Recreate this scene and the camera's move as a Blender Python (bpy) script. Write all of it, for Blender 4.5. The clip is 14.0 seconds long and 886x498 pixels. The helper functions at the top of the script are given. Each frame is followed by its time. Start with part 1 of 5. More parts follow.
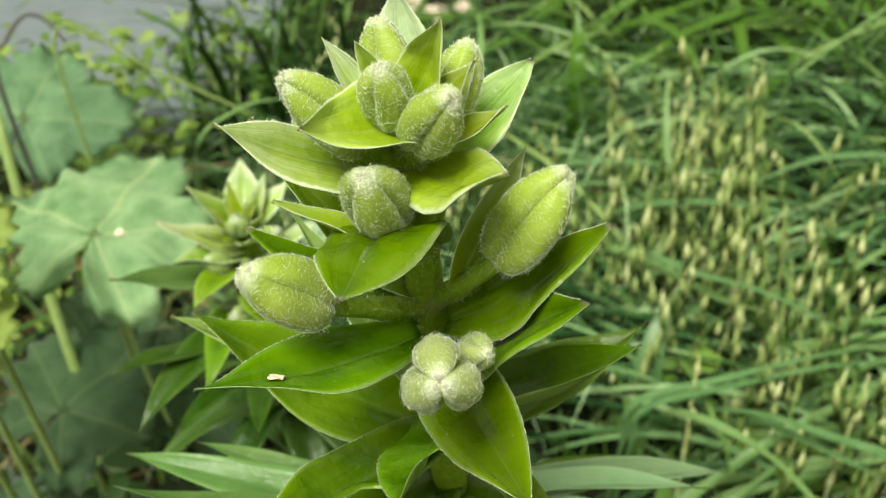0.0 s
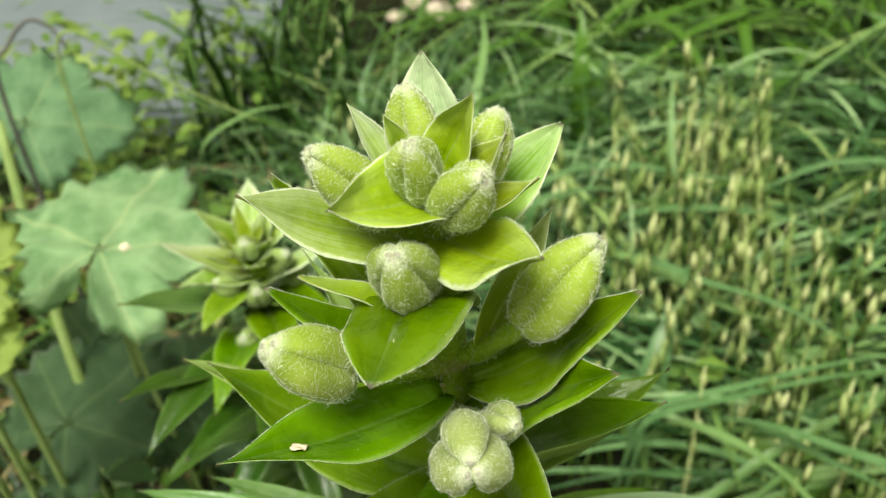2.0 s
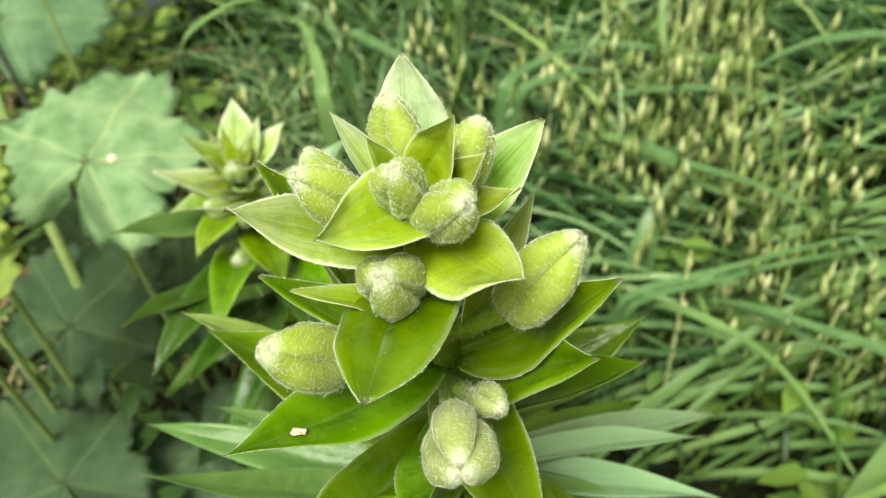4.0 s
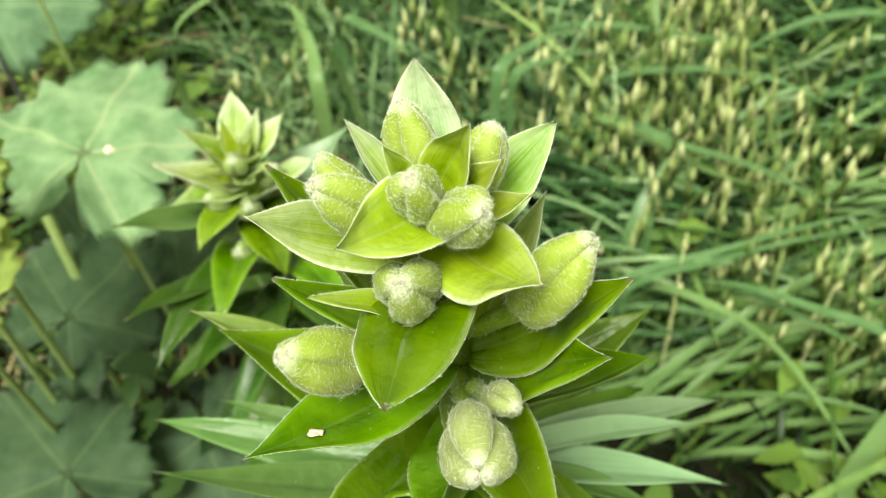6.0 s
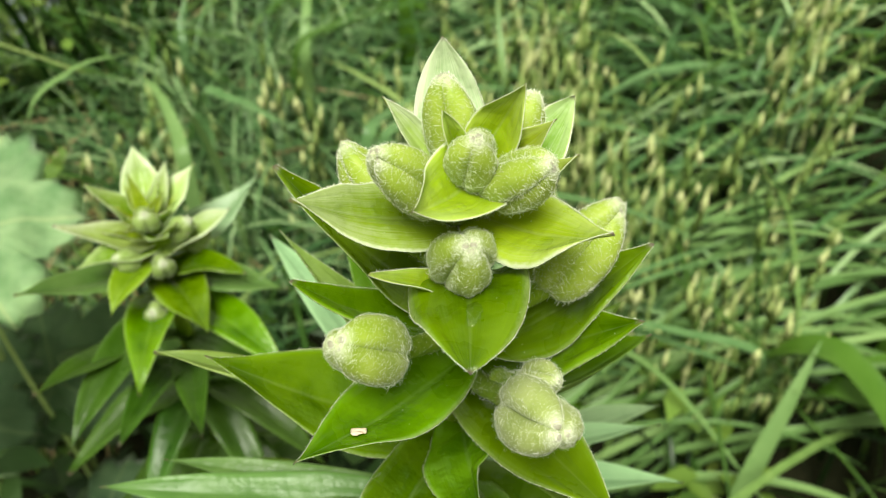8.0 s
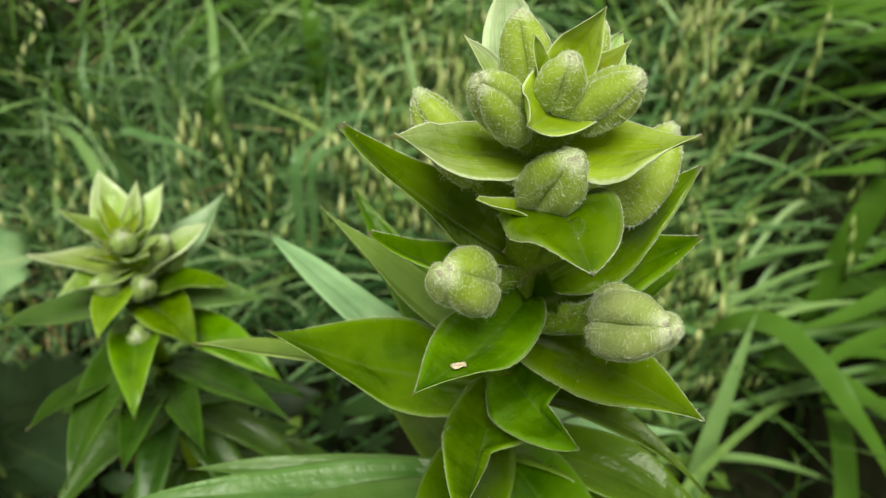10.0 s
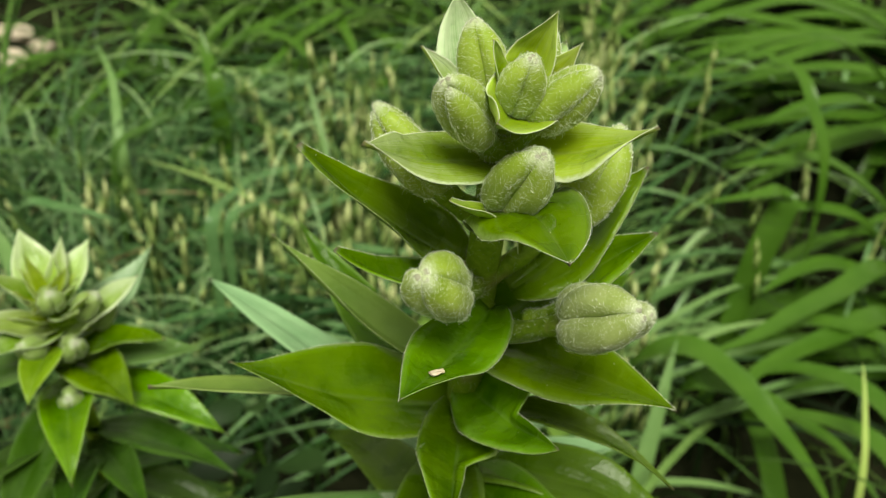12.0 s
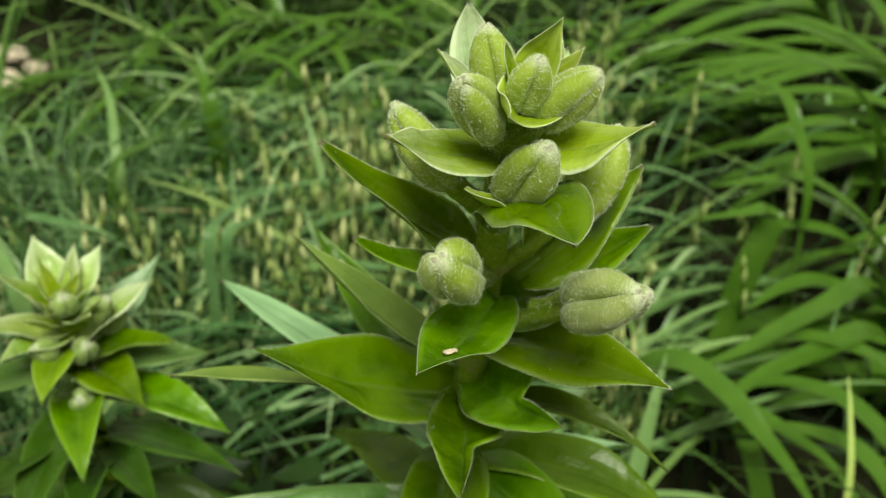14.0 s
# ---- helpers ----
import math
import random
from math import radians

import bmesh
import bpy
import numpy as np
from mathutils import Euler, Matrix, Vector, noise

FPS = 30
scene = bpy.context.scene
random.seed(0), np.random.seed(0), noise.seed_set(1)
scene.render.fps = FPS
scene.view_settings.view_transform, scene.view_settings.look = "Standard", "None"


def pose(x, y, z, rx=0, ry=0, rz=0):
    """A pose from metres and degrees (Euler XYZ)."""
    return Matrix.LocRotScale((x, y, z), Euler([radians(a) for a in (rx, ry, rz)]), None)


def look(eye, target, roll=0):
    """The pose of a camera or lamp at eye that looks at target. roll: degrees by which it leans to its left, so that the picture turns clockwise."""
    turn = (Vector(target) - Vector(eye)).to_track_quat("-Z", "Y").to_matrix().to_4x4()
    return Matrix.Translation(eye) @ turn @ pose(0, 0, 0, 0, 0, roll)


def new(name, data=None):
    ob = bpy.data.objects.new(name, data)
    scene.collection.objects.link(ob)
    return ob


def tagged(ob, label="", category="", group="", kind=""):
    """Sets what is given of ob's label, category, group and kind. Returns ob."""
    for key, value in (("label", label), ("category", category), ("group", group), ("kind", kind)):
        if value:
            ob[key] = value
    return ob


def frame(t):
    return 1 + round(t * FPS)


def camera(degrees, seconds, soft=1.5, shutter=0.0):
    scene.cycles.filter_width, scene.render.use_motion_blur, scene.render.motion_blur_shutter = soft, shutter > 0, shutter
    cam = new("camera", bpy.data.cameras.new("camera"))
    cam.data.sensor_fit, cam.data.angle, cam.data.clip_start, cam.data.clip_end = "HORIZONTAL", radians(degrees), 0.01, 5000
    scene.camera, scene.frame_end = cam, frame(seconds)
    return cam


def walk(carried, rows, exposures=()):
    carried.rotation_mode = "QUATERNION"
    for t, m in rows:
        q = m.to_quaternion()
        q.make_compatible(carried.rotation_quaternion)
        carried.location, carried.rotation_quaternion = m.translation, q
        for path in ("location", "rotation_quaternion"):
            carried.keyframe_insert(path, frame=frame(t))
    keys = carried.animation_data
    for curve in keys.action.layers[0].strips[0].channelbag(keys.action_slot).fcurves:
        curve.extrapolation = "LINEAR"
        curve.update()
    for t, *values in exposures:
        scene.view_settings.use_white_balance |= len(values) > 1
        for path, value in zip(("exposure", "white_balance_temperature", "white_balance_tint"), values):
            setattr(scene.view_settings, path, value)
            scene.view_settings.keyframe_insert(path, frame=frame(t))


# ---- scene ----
cam = camera(52.86, 14.0, soft=0.9)
PATH = [
    (0, pose(0.0056, -0.1860, 0.8817, 51.54, 3.17, -2.51)),
    (0.5, pose(0.0038, -0.1866, 0.8881, 51.40, 3.18, -2.48)),
    (1, pose(0.0014, -0.1839, 0.8890, 51.38, 3.13, -2.52)),
    (1.5, pose(-0.0049, -0.1766, 0.8903, 51.15, 3.03, -2.43)),
    (2, pose(0.0003, -0.1704, 0.8931, 50.92, 3.06, -2.53)),
    (2.5, pose(0.0001, -0.1596, 0.8989, 46.64, 3.16, -2.70)),
    (3, pose(0.0035, -0.1545, 0.9061, 44.39, 3.18, -2.95)),
    (3.5, pose(0.0045, -0.1536, 0.9155, 42.92, 3.60, -3.43)),
    (6, pose(-0.0006, -0.1497, 0.9266, 40.42, 3.83, -4.91)),
    (6.5, pose(-0.0039, -0.1518, 0.9267, 40.29, 3.84, -5.16)),
    (7, pose(-0.0154, -0.1537, 0.9277, 40.42, 2.55, -7.19)),
    (7.5, pose(-0.0311, -0.1573, 0.9216, 42.91, 0.10, -11.36)),
    (8, pose(-0.0516, -0.1593, 0.9110, 45.43, -0.38, -15.65)),
    (8.2, pose(-0.0599, -0.1618, 0.9086, 46.45, -0.36, -17.10)),
    (10.3, pose(-0.1073, -0.1665, 0.8967, 48.41, -0.75, -25.46)),
    (10.5, pose(-0.1096, -0.1656, 0.8957, 48.69, -0.75, -26.19)),
    (11, pose(-0.1166, -0.1668, 0.8912, 49.35, -1.13, -27.98)),
    (11.5, pose(-0.1186, -0.1653, 0.8897, 50.79, -1.66, -29.98)),
    (12, pose(-0.1222, -0.1682, 0.8894, 51.99, -1.45, -31.59)),
    (12.5, pose(-0.1291, -0.1688, 0.8885, 52.33, -1.65, -31.78)),
    (13, pose(-0.1338, -0.1709, 0.8866, 52.61, -1.70, -32.11)),
    (13.5, pose(-0.1348, -0.1772, 0.8886, 53.14, -1.83, -32.14)),
    (14, pose(-0.1386, -0.1816, 0.8921, 53.59, -1.96, -32.19)),
]
walk(cam, PATH, [(0, 0.77, 7000, -4), (0.7, 0.83, 7000, -4), (2.5, 0.78, 7000, -4), (3.5, 0.89, 7000, -3), (6, 1.02, 6950, -2), (8.2, 0.79, 7000, -4), (10.3, 0.41, 7250, -9), (14, 0.41, 7250, -9)])
# Focus lies on the near flower head; a small phone lens leaves the meadow soft.
cam.data.dof.use_dof = True
cam.data.dof.focus_distance = 0.212
cam.data.dof.aperture_fstop = 18.0

# ---- light: thin overcast, soft sun from behind the camera's left ----
world = bpy.data.worlds.new("overcast_sky")
scene.world = world
world.use_nodes = True
wn, wl = world.node_tree.nodes, world.node_tree.links
wn.clear()
SUN_ELEVATION, SUN_AZIMUTH = radians(64), radians(205)
sky = wn.new("ShaderNodeTexSky")
sky.sky_type = "NISHITA"
sky.sun_disc = False
sky.sun_elevation, sky.sun_rotation = SUN_ELEVATION, SUN_AZIMUTH
sky.dust_density, sky.air_density, sky.ozone_density = 4.0, 1.0, 0.6
veil = wn.new("ShaderNodeMix")
veil.data_type = "RGBA"
veil.inputs[0].default_value = 0.80
veil.inputs[7].default_value = (9.0, 8.65, 6.6, 1)
bg = wn.new("ShaderNodeBackground")
bg.inputs[1].default_value = 0.058
wo = wn.new("ShaderNodeOutputWorld")
wl.new(sky.outputs[0], veil.inputs[6])
wl.new(veil.outputs[2], bg.inputs[0])
wl.new(bg.outputs[0], wo.inputs[0])

sun_data = bpy.data.lights.new("sun", "SUN")
sun_data.energy, sun_data.angle, sun_data.color = 3.7, radians(24), (1.0, 0.97, 0.92)
sun = new("sun", sun_data)
sun_way = Vector((math.sin(SUN_AZIMUTH) * math.cos(SUN_ELEVATION), math.cos(SUN_AZIMUTH) * math.cos(SUN_ELEVATION), math.sin(SUN_ELEVATION)))
sun.matrix_world = look(sun_way * 5, (0, 0, 0))


# ---- materials ----
def node_material(name):
    m = bpy.data.materials.new(name)
    m.use_nodes = True
    nt = m.node_tree
    nt.nodes.clear()
    return m, nt.nodes, nt.links


def ramp(nodes, links, source, stops):
    r = nodes.new("ShaderNodeValToRGB")
    while len(r.color_ramp.elements) < len(stops):
        r.color_ramp.elements.new(0.5)
    for e, (pos, col) in zip(r.color_ramp.elements, stops):
        e.position = pos
        e.color = (*col, 1)
    links.new(source, r.inputs[0])
    return r.outputs[0]


def mix(nodes, links, factor, a, b, blend="MIX"):
    m = nodes.new("ShaderNodeMix")
    m.data_type, m.blend_type = "RGBA", blend
    for socket, value in ((m.inputs[0], factor), (m.inputs[6], a), (m.inputs[7], b)):
        if isinstance(value, (int, float)):
            socket.default_value = value
        elif isinstance(value, tuple):
            socket.default_value = (*value, 1)
        else:
            links.new(value, socket)
    return m.outputs[2]


def maths(nodes, links, op, a, b=0.0, clamp=False):
    m = nodes.new("ShaderNodeMath")
    m.operation, m.use_clamp = op, clamp
    for socket, value in ((m.inputs[0], a), (m.inputs[1], b)):
        if isinstance(value, (int, float)):
            socket.default_value = value
        else:
            links.new(value, socket)
    return m.outputs[0]


def noise_of(nodes, links, vector, scale, detail=3.0, rough=0.55):
    n = nodes.new("ShaderNodeTexNoise")
    n.inputs["Scale"].default_value, n.inputs["Detail"].default_value, n.inputs["Roughness"].default_value = scale, detail, rough
    if vector is not None:
        links.new(vector, n.inputs["Vector"])
    return n.outputs["Fac"]


def finish(nodes, links, color, rough, bump=None, bump_strength=0.2, bump_distance=0.0004, through_light=0.0, sheen=0.0, specular=0.25):
    out = nodes.new("ShaderNodeOutputMaterial")
    p = nodes.new("ShaderNodeBsdfPrincipled")
    links.new(color, p.inputs["Base Color"])
    if isinstance(rough, float):
        p.inputs["Roughness"].default_value = rough
    else:
        links.new(rough, p.inputs["Roughness"])
    p.inputs["Sheen Weight"].default_value = sheen
    p.inputs["Sheen Roughness"].default_value = 0.45
    p.inputs["Specular IOR Level"].default_value = specular
    if bump is not None:
        b = nodes.new("ShaderNodeBump")
        b.inputs["Strength"].default_value, b.inputs["Distance"].default_value = bump_strength, bump_distance
        links.new(bump, b.inputs["Height"])
        links.new(b.outputs[0], p.inputs["Normal"])
    if through_light:
        t = nodes.new("ShaderNodeBsdfTranslucent")
        links.new(color, t.inputs[0])
        s = nodes.new("ShaderNodeMixShader")
        s.inputs[0].default_value = through_light
        links.new(p.outputs[0], s.inputs[1])
        links.new(t.outputs[0], s.inputs[2])
        links.new(s.outputs[0], out.inputs[0])
    else:
        links.new(p.outputs[0], out.inputs[0])


def lily_leaf_material(name, deep, light, pale, gloss=0.32, margin=0.8, through_light=0.30, veins=0.16, down=0.0, specular=0.5, tip=(0.17, 0.105, 0.11)):
    """Parallel-veined blade: veins run along v, the felted margin lies at the edges of u, the tip is browned."""
    m, n, l = node_material(name)
    uv = n.new("ShaderNodeUVMap")
    xyz = n.new("ShaderNodeSeparateXYZ")
    l.new(uv.outputs[0], xyz.inputs[0])
    geo = n.new("ShaderNodeNewGeometry")
    info = n.new("ShaderNodeObjectInfo")
    blotch = noise_of(n, l, geo.outputs["Position"], 62.0, 3.0, 0.5)
    color = ramp(n, l, blotch, [(0.28, deep), (0.72, light)])
    # fine lengthwise veins
    stretch = n.new("ShaderNodeMapping")
    stretch.inputs["Scale"].default_value = (15.0, 1.1, 1.0)
    l.new(uv.outputs[0], stretch.inputs[0])
    vein = noise_of(n, l, stretch.outputs[0], 1.0, 2.0, 0.5)
    veined = ramp(n, l, vein, [(0.42, (0, 0, 0)), (0.62, (1, 1, 1))])
    vein_f = maths(n, l, "MULTIPLY", veined, veins)
    color = mix(n, l, vein_f, color, light)
    # paler towards the margins, midrib
    across = maths(n, l, "ABSOLUTE", maths(n, l, "SUBTRACT", xyz.outputs[0], 0.5))
    outer = maths(n, l, "MULTIPLY", maths(n, l, "POWER", maths(n, l, "MULTIPLY", across, 2.0), 2.0), maths(n, l, "ADD", maths(n, l, "MULTIPLY", xyz.outputs[1], 0.45), 0.55))
    color = mix(n, l, outer, color, tuple(c * 1.25 for c in light))
    rib = maths(n, l, "SUBTRACT", 1.0, maths(n, l, "MULTIPLY", across, 34.0), True)
    color = mix(n, l, maths(n, l, "MULTIPLY", rib, 0.10), color, pale)
    if down:
        # lengthwise streaks of silvery down, thicker towards the point
        fine = n.new("ShaderNodeMapping")
        fine.inputs["Scale"].default_value = (46.0, 2.2, 1.0)
        l.new(uv.outputs[0], fine.inputs[0])
        silk = noise_of(n, l, fine.outputs[0], 1.0, 3.0, 0.6)
        patch = noise_of(n, l, geo.outputs["Position"], 420.0, 4.0, 0.65)
        streak = ramp(n, l, maths(n, l, "ADD", maths(n, l, "MULTIPLY", silk, 0.55), maths(n, l, "ADD", maths(n, l, "MULTIPLY", patch, 0.28), maths(n, l, "ADD", maths(n, l, "MULTIPLY", xyz.outputs[1], 0.52), maths(n, l, "MULTIPLY", across, 0.50)))), [(0.74, (0, 0, 0)), (1.20, (1, 1, 1))])
        cover = maths(n, l, "ADD", maths(n, l, "MULTIPLY", streak, 0.95), maths(n, l, "MULTIPLY", xyz.outputs[1], 0.08))
        color = mix(n, l, maths(n, l, "MULTIPLY", cover, down), color, (0.60, 0.66, 0.47))
    # each blade its own shade
    hsv = n.new("ShaderNodeHueSaturation")
    l.new(color, hsv.inputs["Color"])
    l.new(maths(n, l, "ADD", maths(n, l, "MULTIPLY", info.outputs["Random"], 0.35), 0.84), hsv.inputs["Value"])
    l.new(maths(n, l, "ADD", maths(n, l, "MULTIPLY", info.outputs["Random"], 0.024), 0.489), hsv.inputs["Hue"])
    color = hsv.outputs[0]
    # stray pale specks of pollen and down
    dots = n.new("ShaderNodeTexVoronoi")
    dots.inputs["Scale"].default_value = 300.0
    l.new(geo.outputs["Position"], dots.inputs["Vector"])
    pick = n.new("ShaderNodeSeparateColor")
    l.new(dots.outputs["Color"], pick.inputs[0])
    near = ramp(n, l, dots.outputs["Distance"], [(0.04, (1, 1, 1)), (0.075, (0, 0, 0))])
    few = maths(n, l, "GREATER_THAN", pick.outputs[0], 0.80)
    color = mix(n, l, maths(n, l, "MULTIPLY", maths(n, l, "MULTIPLY", near, few), 0.55), color, (0.66, 0.70, 0.50))
    # felted margin and browned tip
    ragged = noise_of(n, l, geo.outputs["Position"], 900.0, 2.0)
    edge = maths(n, l, "ADD", maths(n, l, "MULTIPLY", across, 2.0), maths(n, l, "MULTIPLY", maths(n, l, "SUBTRACT", ragged, 0.5), 0.12))
    edge = ramp(n, l, edge, [(0.88, (0, 0, 0)), (0.98, (1, 1, 1))])
    color = mix(n, l, maths(n, l, "MULTIPLY", edge, margin), color, pale)
    tip_f = maths(n, l, "ADD", xyz.outputs[1], maths(n, l, "MULTIPLY", maths(n, l, "SUBTRACT", ragged, 0.5), 0.05))
    tip_f = ramp(n, l, tip_f, [(0.968, (0, 0, 0)), (1.0, (0.8, 0.8, 0.8))])
    color = mix(n, l, tip_f, color, tip)
    rough = ramp(n, l, blotch, [(0.3, (gloss - 0.05,) * 3), (0.7, (gloss + 0.12,) * 3)])
    lumps = noise_of(n, l, geo.outputs["Position"], 210.0, 2.0)
    relief = maths(n, l, "ADD", maths(n, l, "ADD", maths(n, l, "MULTIPLY", vein, 0.6), maths(n, l, "MULTIPLY", ragged, 0.12)), maths(n, l, "MULTIPLY", lumps, 1.3))
    finish(n, l, color, rough, relief, 0.7, 0.0007, through_light, 0.0, specular)
    return m


bract_green = lily_leaf_material("bract_green", (0.195, 0.315, 0.003), (0.365, 0.470, 0.020), (0.70, 0.75, 0.54), 0.26, margin=0.95, down=0.20)
bract_downy = lily_leaf_material("bract_downy", (0.240, 0.365, 0.045), (0.365, 0.490, 0.110), (0.70, 0.75, 0.56), 0.30, down=0.80, specular=0.5)
bract_tipped = lily_leaf_material("bract_tipped", (0.125, 0.255, 0.005), (0.255, 0.390, 0.018), (0.68, 0.74, 0.54), 0.26, margin=0.95, down=0.40, specular=0.45)
bract_pale = lily_leaf_material("bract_pale", (0.255, 0.375, 0.150), (0.375, 0.490, 0.245), (0.72, 0.77, 0.60), 0.32, down=0.85, specular=0.5)
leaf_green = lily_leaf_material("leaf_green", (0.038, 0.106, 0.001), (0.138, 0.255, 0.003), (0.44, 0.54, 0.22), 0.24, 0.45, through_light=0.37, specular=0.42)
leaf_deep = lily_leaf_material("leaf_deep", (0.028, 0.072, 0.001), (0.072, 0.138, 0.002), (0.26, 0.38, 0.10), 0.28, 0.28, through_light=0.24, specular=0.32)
# darkened leaf green: shade under the rear lily's upper whorls, put into the colour
leaf_shaded = lily_leaf_material("leaf_shaded", (0.016, 0.048, 0.003), (0.038, 0.088, 0.006), (0.16, 0.26, 0.08), 0.30, 0.3, through_light=0.15, specular=0.35)
leaf_light = lily_leaf_material("leaf_light", (0.098, 0.195, 0.004), (0.210, 0.330, 0.014), (0.50, 0.60, 0.28), 0.30, 0.5)
leaf_glaucous = lily_leaf_material("leaf_glaucous", (0.052, 0.130, 0.022), (0.108, 0.205, 0.048), (0.24, 0.36, 0.17), 0.34, 0.3, veins=0.4)
leaf_silver = lily_leaf_material("leaf_silver", (0.150, 0.260, 0.125), (0.245, 0.365, 0.200), (0.34, 0.45, 0.28), 0.34, 0.3, veins=0.5)
leaf_under = lily_leaf_material("leaf_under", (0.150, 0.250, 0.025), (0.220, 0.325, 0.050), (0.40, 0.50, 0.26), 0.5, 0.5)
leaf_olive = lily_leaf_material("leaf_olive", (0.105, 0.180, 0.026), (0.190, 0.270, 0.052), (0.36, 0.44, 0.20), 0.45, 0.5)


def bud_material(name, dark, light):
    m, n, l = node_material(name)
    uv = n.new("ShaderNodeUVMap")
    xyz = n.new("ShaderNodeSeparateXYZ")
    l.new(uv.outputs[0], xyz.inputs[0])
    geo = n.new("ShaderNodeNewGeometry")
    info = n.new("ShaderNodeObjectInfo")
    soft = noise_of(n, l, geo.outputs["Position"], 160.0, 3.0)
    color = ramp(n, l, soft, [(0.30, dark), (0.70, light)])
    v = n.new("ShaderNodeTexVoronoi")
    v.inputs["Scale"].default_value = 2100.0
    l.new(geo.outputs["Position"], v.inputs["Vector"])
    v.inputs["Randomness"].default_value = 1.0
    fleck = ramp(n, l, v.outputs["Distance"], [(0.14, (1, 1, 1)), (0.26, (0, 0, 0))])
    color = mix(n, l, maths(n, l, "MULTIPLY", fleck, 0.40), color, (0.66, 0.72, 0.48))
    hsv = n.new("ShaderNodeHueSaturation")
    l.new(color, hsv.inputs["Color"])
    l.new(maths(n, l, "ADD", maths(n, l, "MULTIPLY", info.outputs["Random"], 0.22), 0.88), hsv.inputs["Value"])
    color = hsv.outputs[0]
    ragged = noise_of(n, l, geo.outputs["Position"], 700.0, 3.0)
    tip_f = maths(n, l, "ADD", xyz.outputs[1], maths(n, l, "MULTIPLY", maths(n, l, "SUBTRACT", ragged, 0.5), 0.08))
    felt = ramp(n, l, tip_f, [(0.90, (0, 0, 0)), (0.985, (1, 1, 1))])
    color = mix(n, l, maths(n, l, "MULTIPLY", felt, 0.60), color, (0.66, 0.68, 0.58))
    tip_f = ramp(n, l, tip_f, [(0.984, (0, 0, 0)), (0.999, (1, 1, 1))])
    color = mix(n, l, maths(n, l, "MULTIPLY", tip_f, 0.6), color, (0.24, 0.18, 0.20))
    relief = maths(n, l, "SUBTRACT", ragged, maths(n, l, "MULTIPLY", v.outputs["Distance"], 0.6))
    finish(n, l, color, 0.45, relief, 0.18, 0.0003, 0.30, 0.12)
    return m


bud_felt = bud_material("bud_felt", (0.270, 0.375, 0.034), (0.400, 0.500, 0.085))
bud_grey = bud_material("bud_grey", (0.330, 0.405, 0.115), (0.470, 0.535, 0.215))
bud_young = bud_material("bud_young", (0.225, 0.325, 0.080), (0.325, 0.420, 0.135))


def plain_organic(name, a, b, scale, rough, bump_strength=0.3, through_light=0.0, bump_distance=0.0005, sheen=0.0, specular=0.25):
    m, n, l = node_material(name)
    geo = n.new("ShaderNodeNewGeometry")
    fine = noise_of(n, l, geo.outputs["Position"], scale, 5.0, 0.6)
    broad = noise_of(n, l, geo.outputs["Position"], scale * 0.12, 2.0)
    color = ramp(n, l, maths(n, l, "ADD", maths(n, l, "MULTIPLY", fine, 0.5), maths(n, l, "MULTIPLY", broad, 0.5)), [(0.32, a), (0.68, b)])
    finish(n, l, color, rough, fine, bump_strength, bump_distance, through_light, sheen, specular)
    return m


def stem_material():
    """Downy yellow-green stem with blotches of pinkish brown."""
    m, n, l = node_material("stem_green")
    geo = n.new("ShaderNodeNewGeometry")
    fine = noise_of(n, l, geo.outputs["Position"], 420.0, 4.0, 0.6)
    broad = noise_of(n, l, geo.outputs["Position"], 75.0, 3.0)
    color = ramp(n, l, fine, [(0.32, (0.175, 0.295, 0.012)), (0.68, (0.305, 0.430, 0.045))])
    blush = ramp(n, l, broad, [(0.56, (0, 0, 0)), (0.72, (1, 1, 1))])
    color = mix(n, l, maths(n, l, "MULTIPLY", blush, 0.55), color, (0.36, 0.27, 0.16))
    finish(n, l, color, 0.42, fine, 0.25, 0.0005, 0.36, 0.0, 0.35)
    return m


stem_green = stem_material()
stem_pink = plain_organic("stem_pink", (0.30, 0.30, 0.09), (0.40, 0.34, 0.20), 300.0, 0.5, 0.3)
hair_white = plain_organic("hair_white", (0.82, 0.85, 0.72), (0.93, 0.94, 0.86), 500.0, 0.6, 0.0, 0.5)
flake_white = plain_organic("flake_white", (0.46, 0.34, 0.25), (0.76, 0.67, 0.56), 900.0, 0.6)


def island_material(name, stops, rough=0.5, through_light=0.2, scale=60.0):
    """For joined meadow growth: every blade takes its own shade, broken by a soft stain."""
    m, n, l = node_material(name)
    geo = n.new("ShaderNodeNewGeometry")
    stain = noise_of(n, l, geo.outputs["Position"], scale, 3.0)
    f = maths(n, l, "ADD", maths(n, l, "MULTIPLY", geo.outputs["Random Per Island"], 0.75), maths(n, l, "MULTIPLY", stain, 0.25))
    finish(n, l, ramp(n, l, f, stops), rough, stain, 0.2, 0.001, through_light)
    return m


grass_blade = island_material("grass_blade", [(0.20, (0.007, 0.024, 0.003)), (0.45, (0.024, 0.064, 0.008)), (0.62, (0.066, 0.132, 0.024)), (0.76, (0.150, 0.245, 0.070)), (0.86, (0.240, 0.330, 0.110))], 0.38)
# nearly black green: shade of the gaps between blades put into the colour
grass_shaded = island_material("grass_shaded", [(0.20, (0.003, 0.010, 0.002)), (0.55, (0.010, 0.030, 0.003)), (0.72, (0.030, 0.068, 0.008)), (0.86, (0.070, 0.120, 0.018))], 0.5)
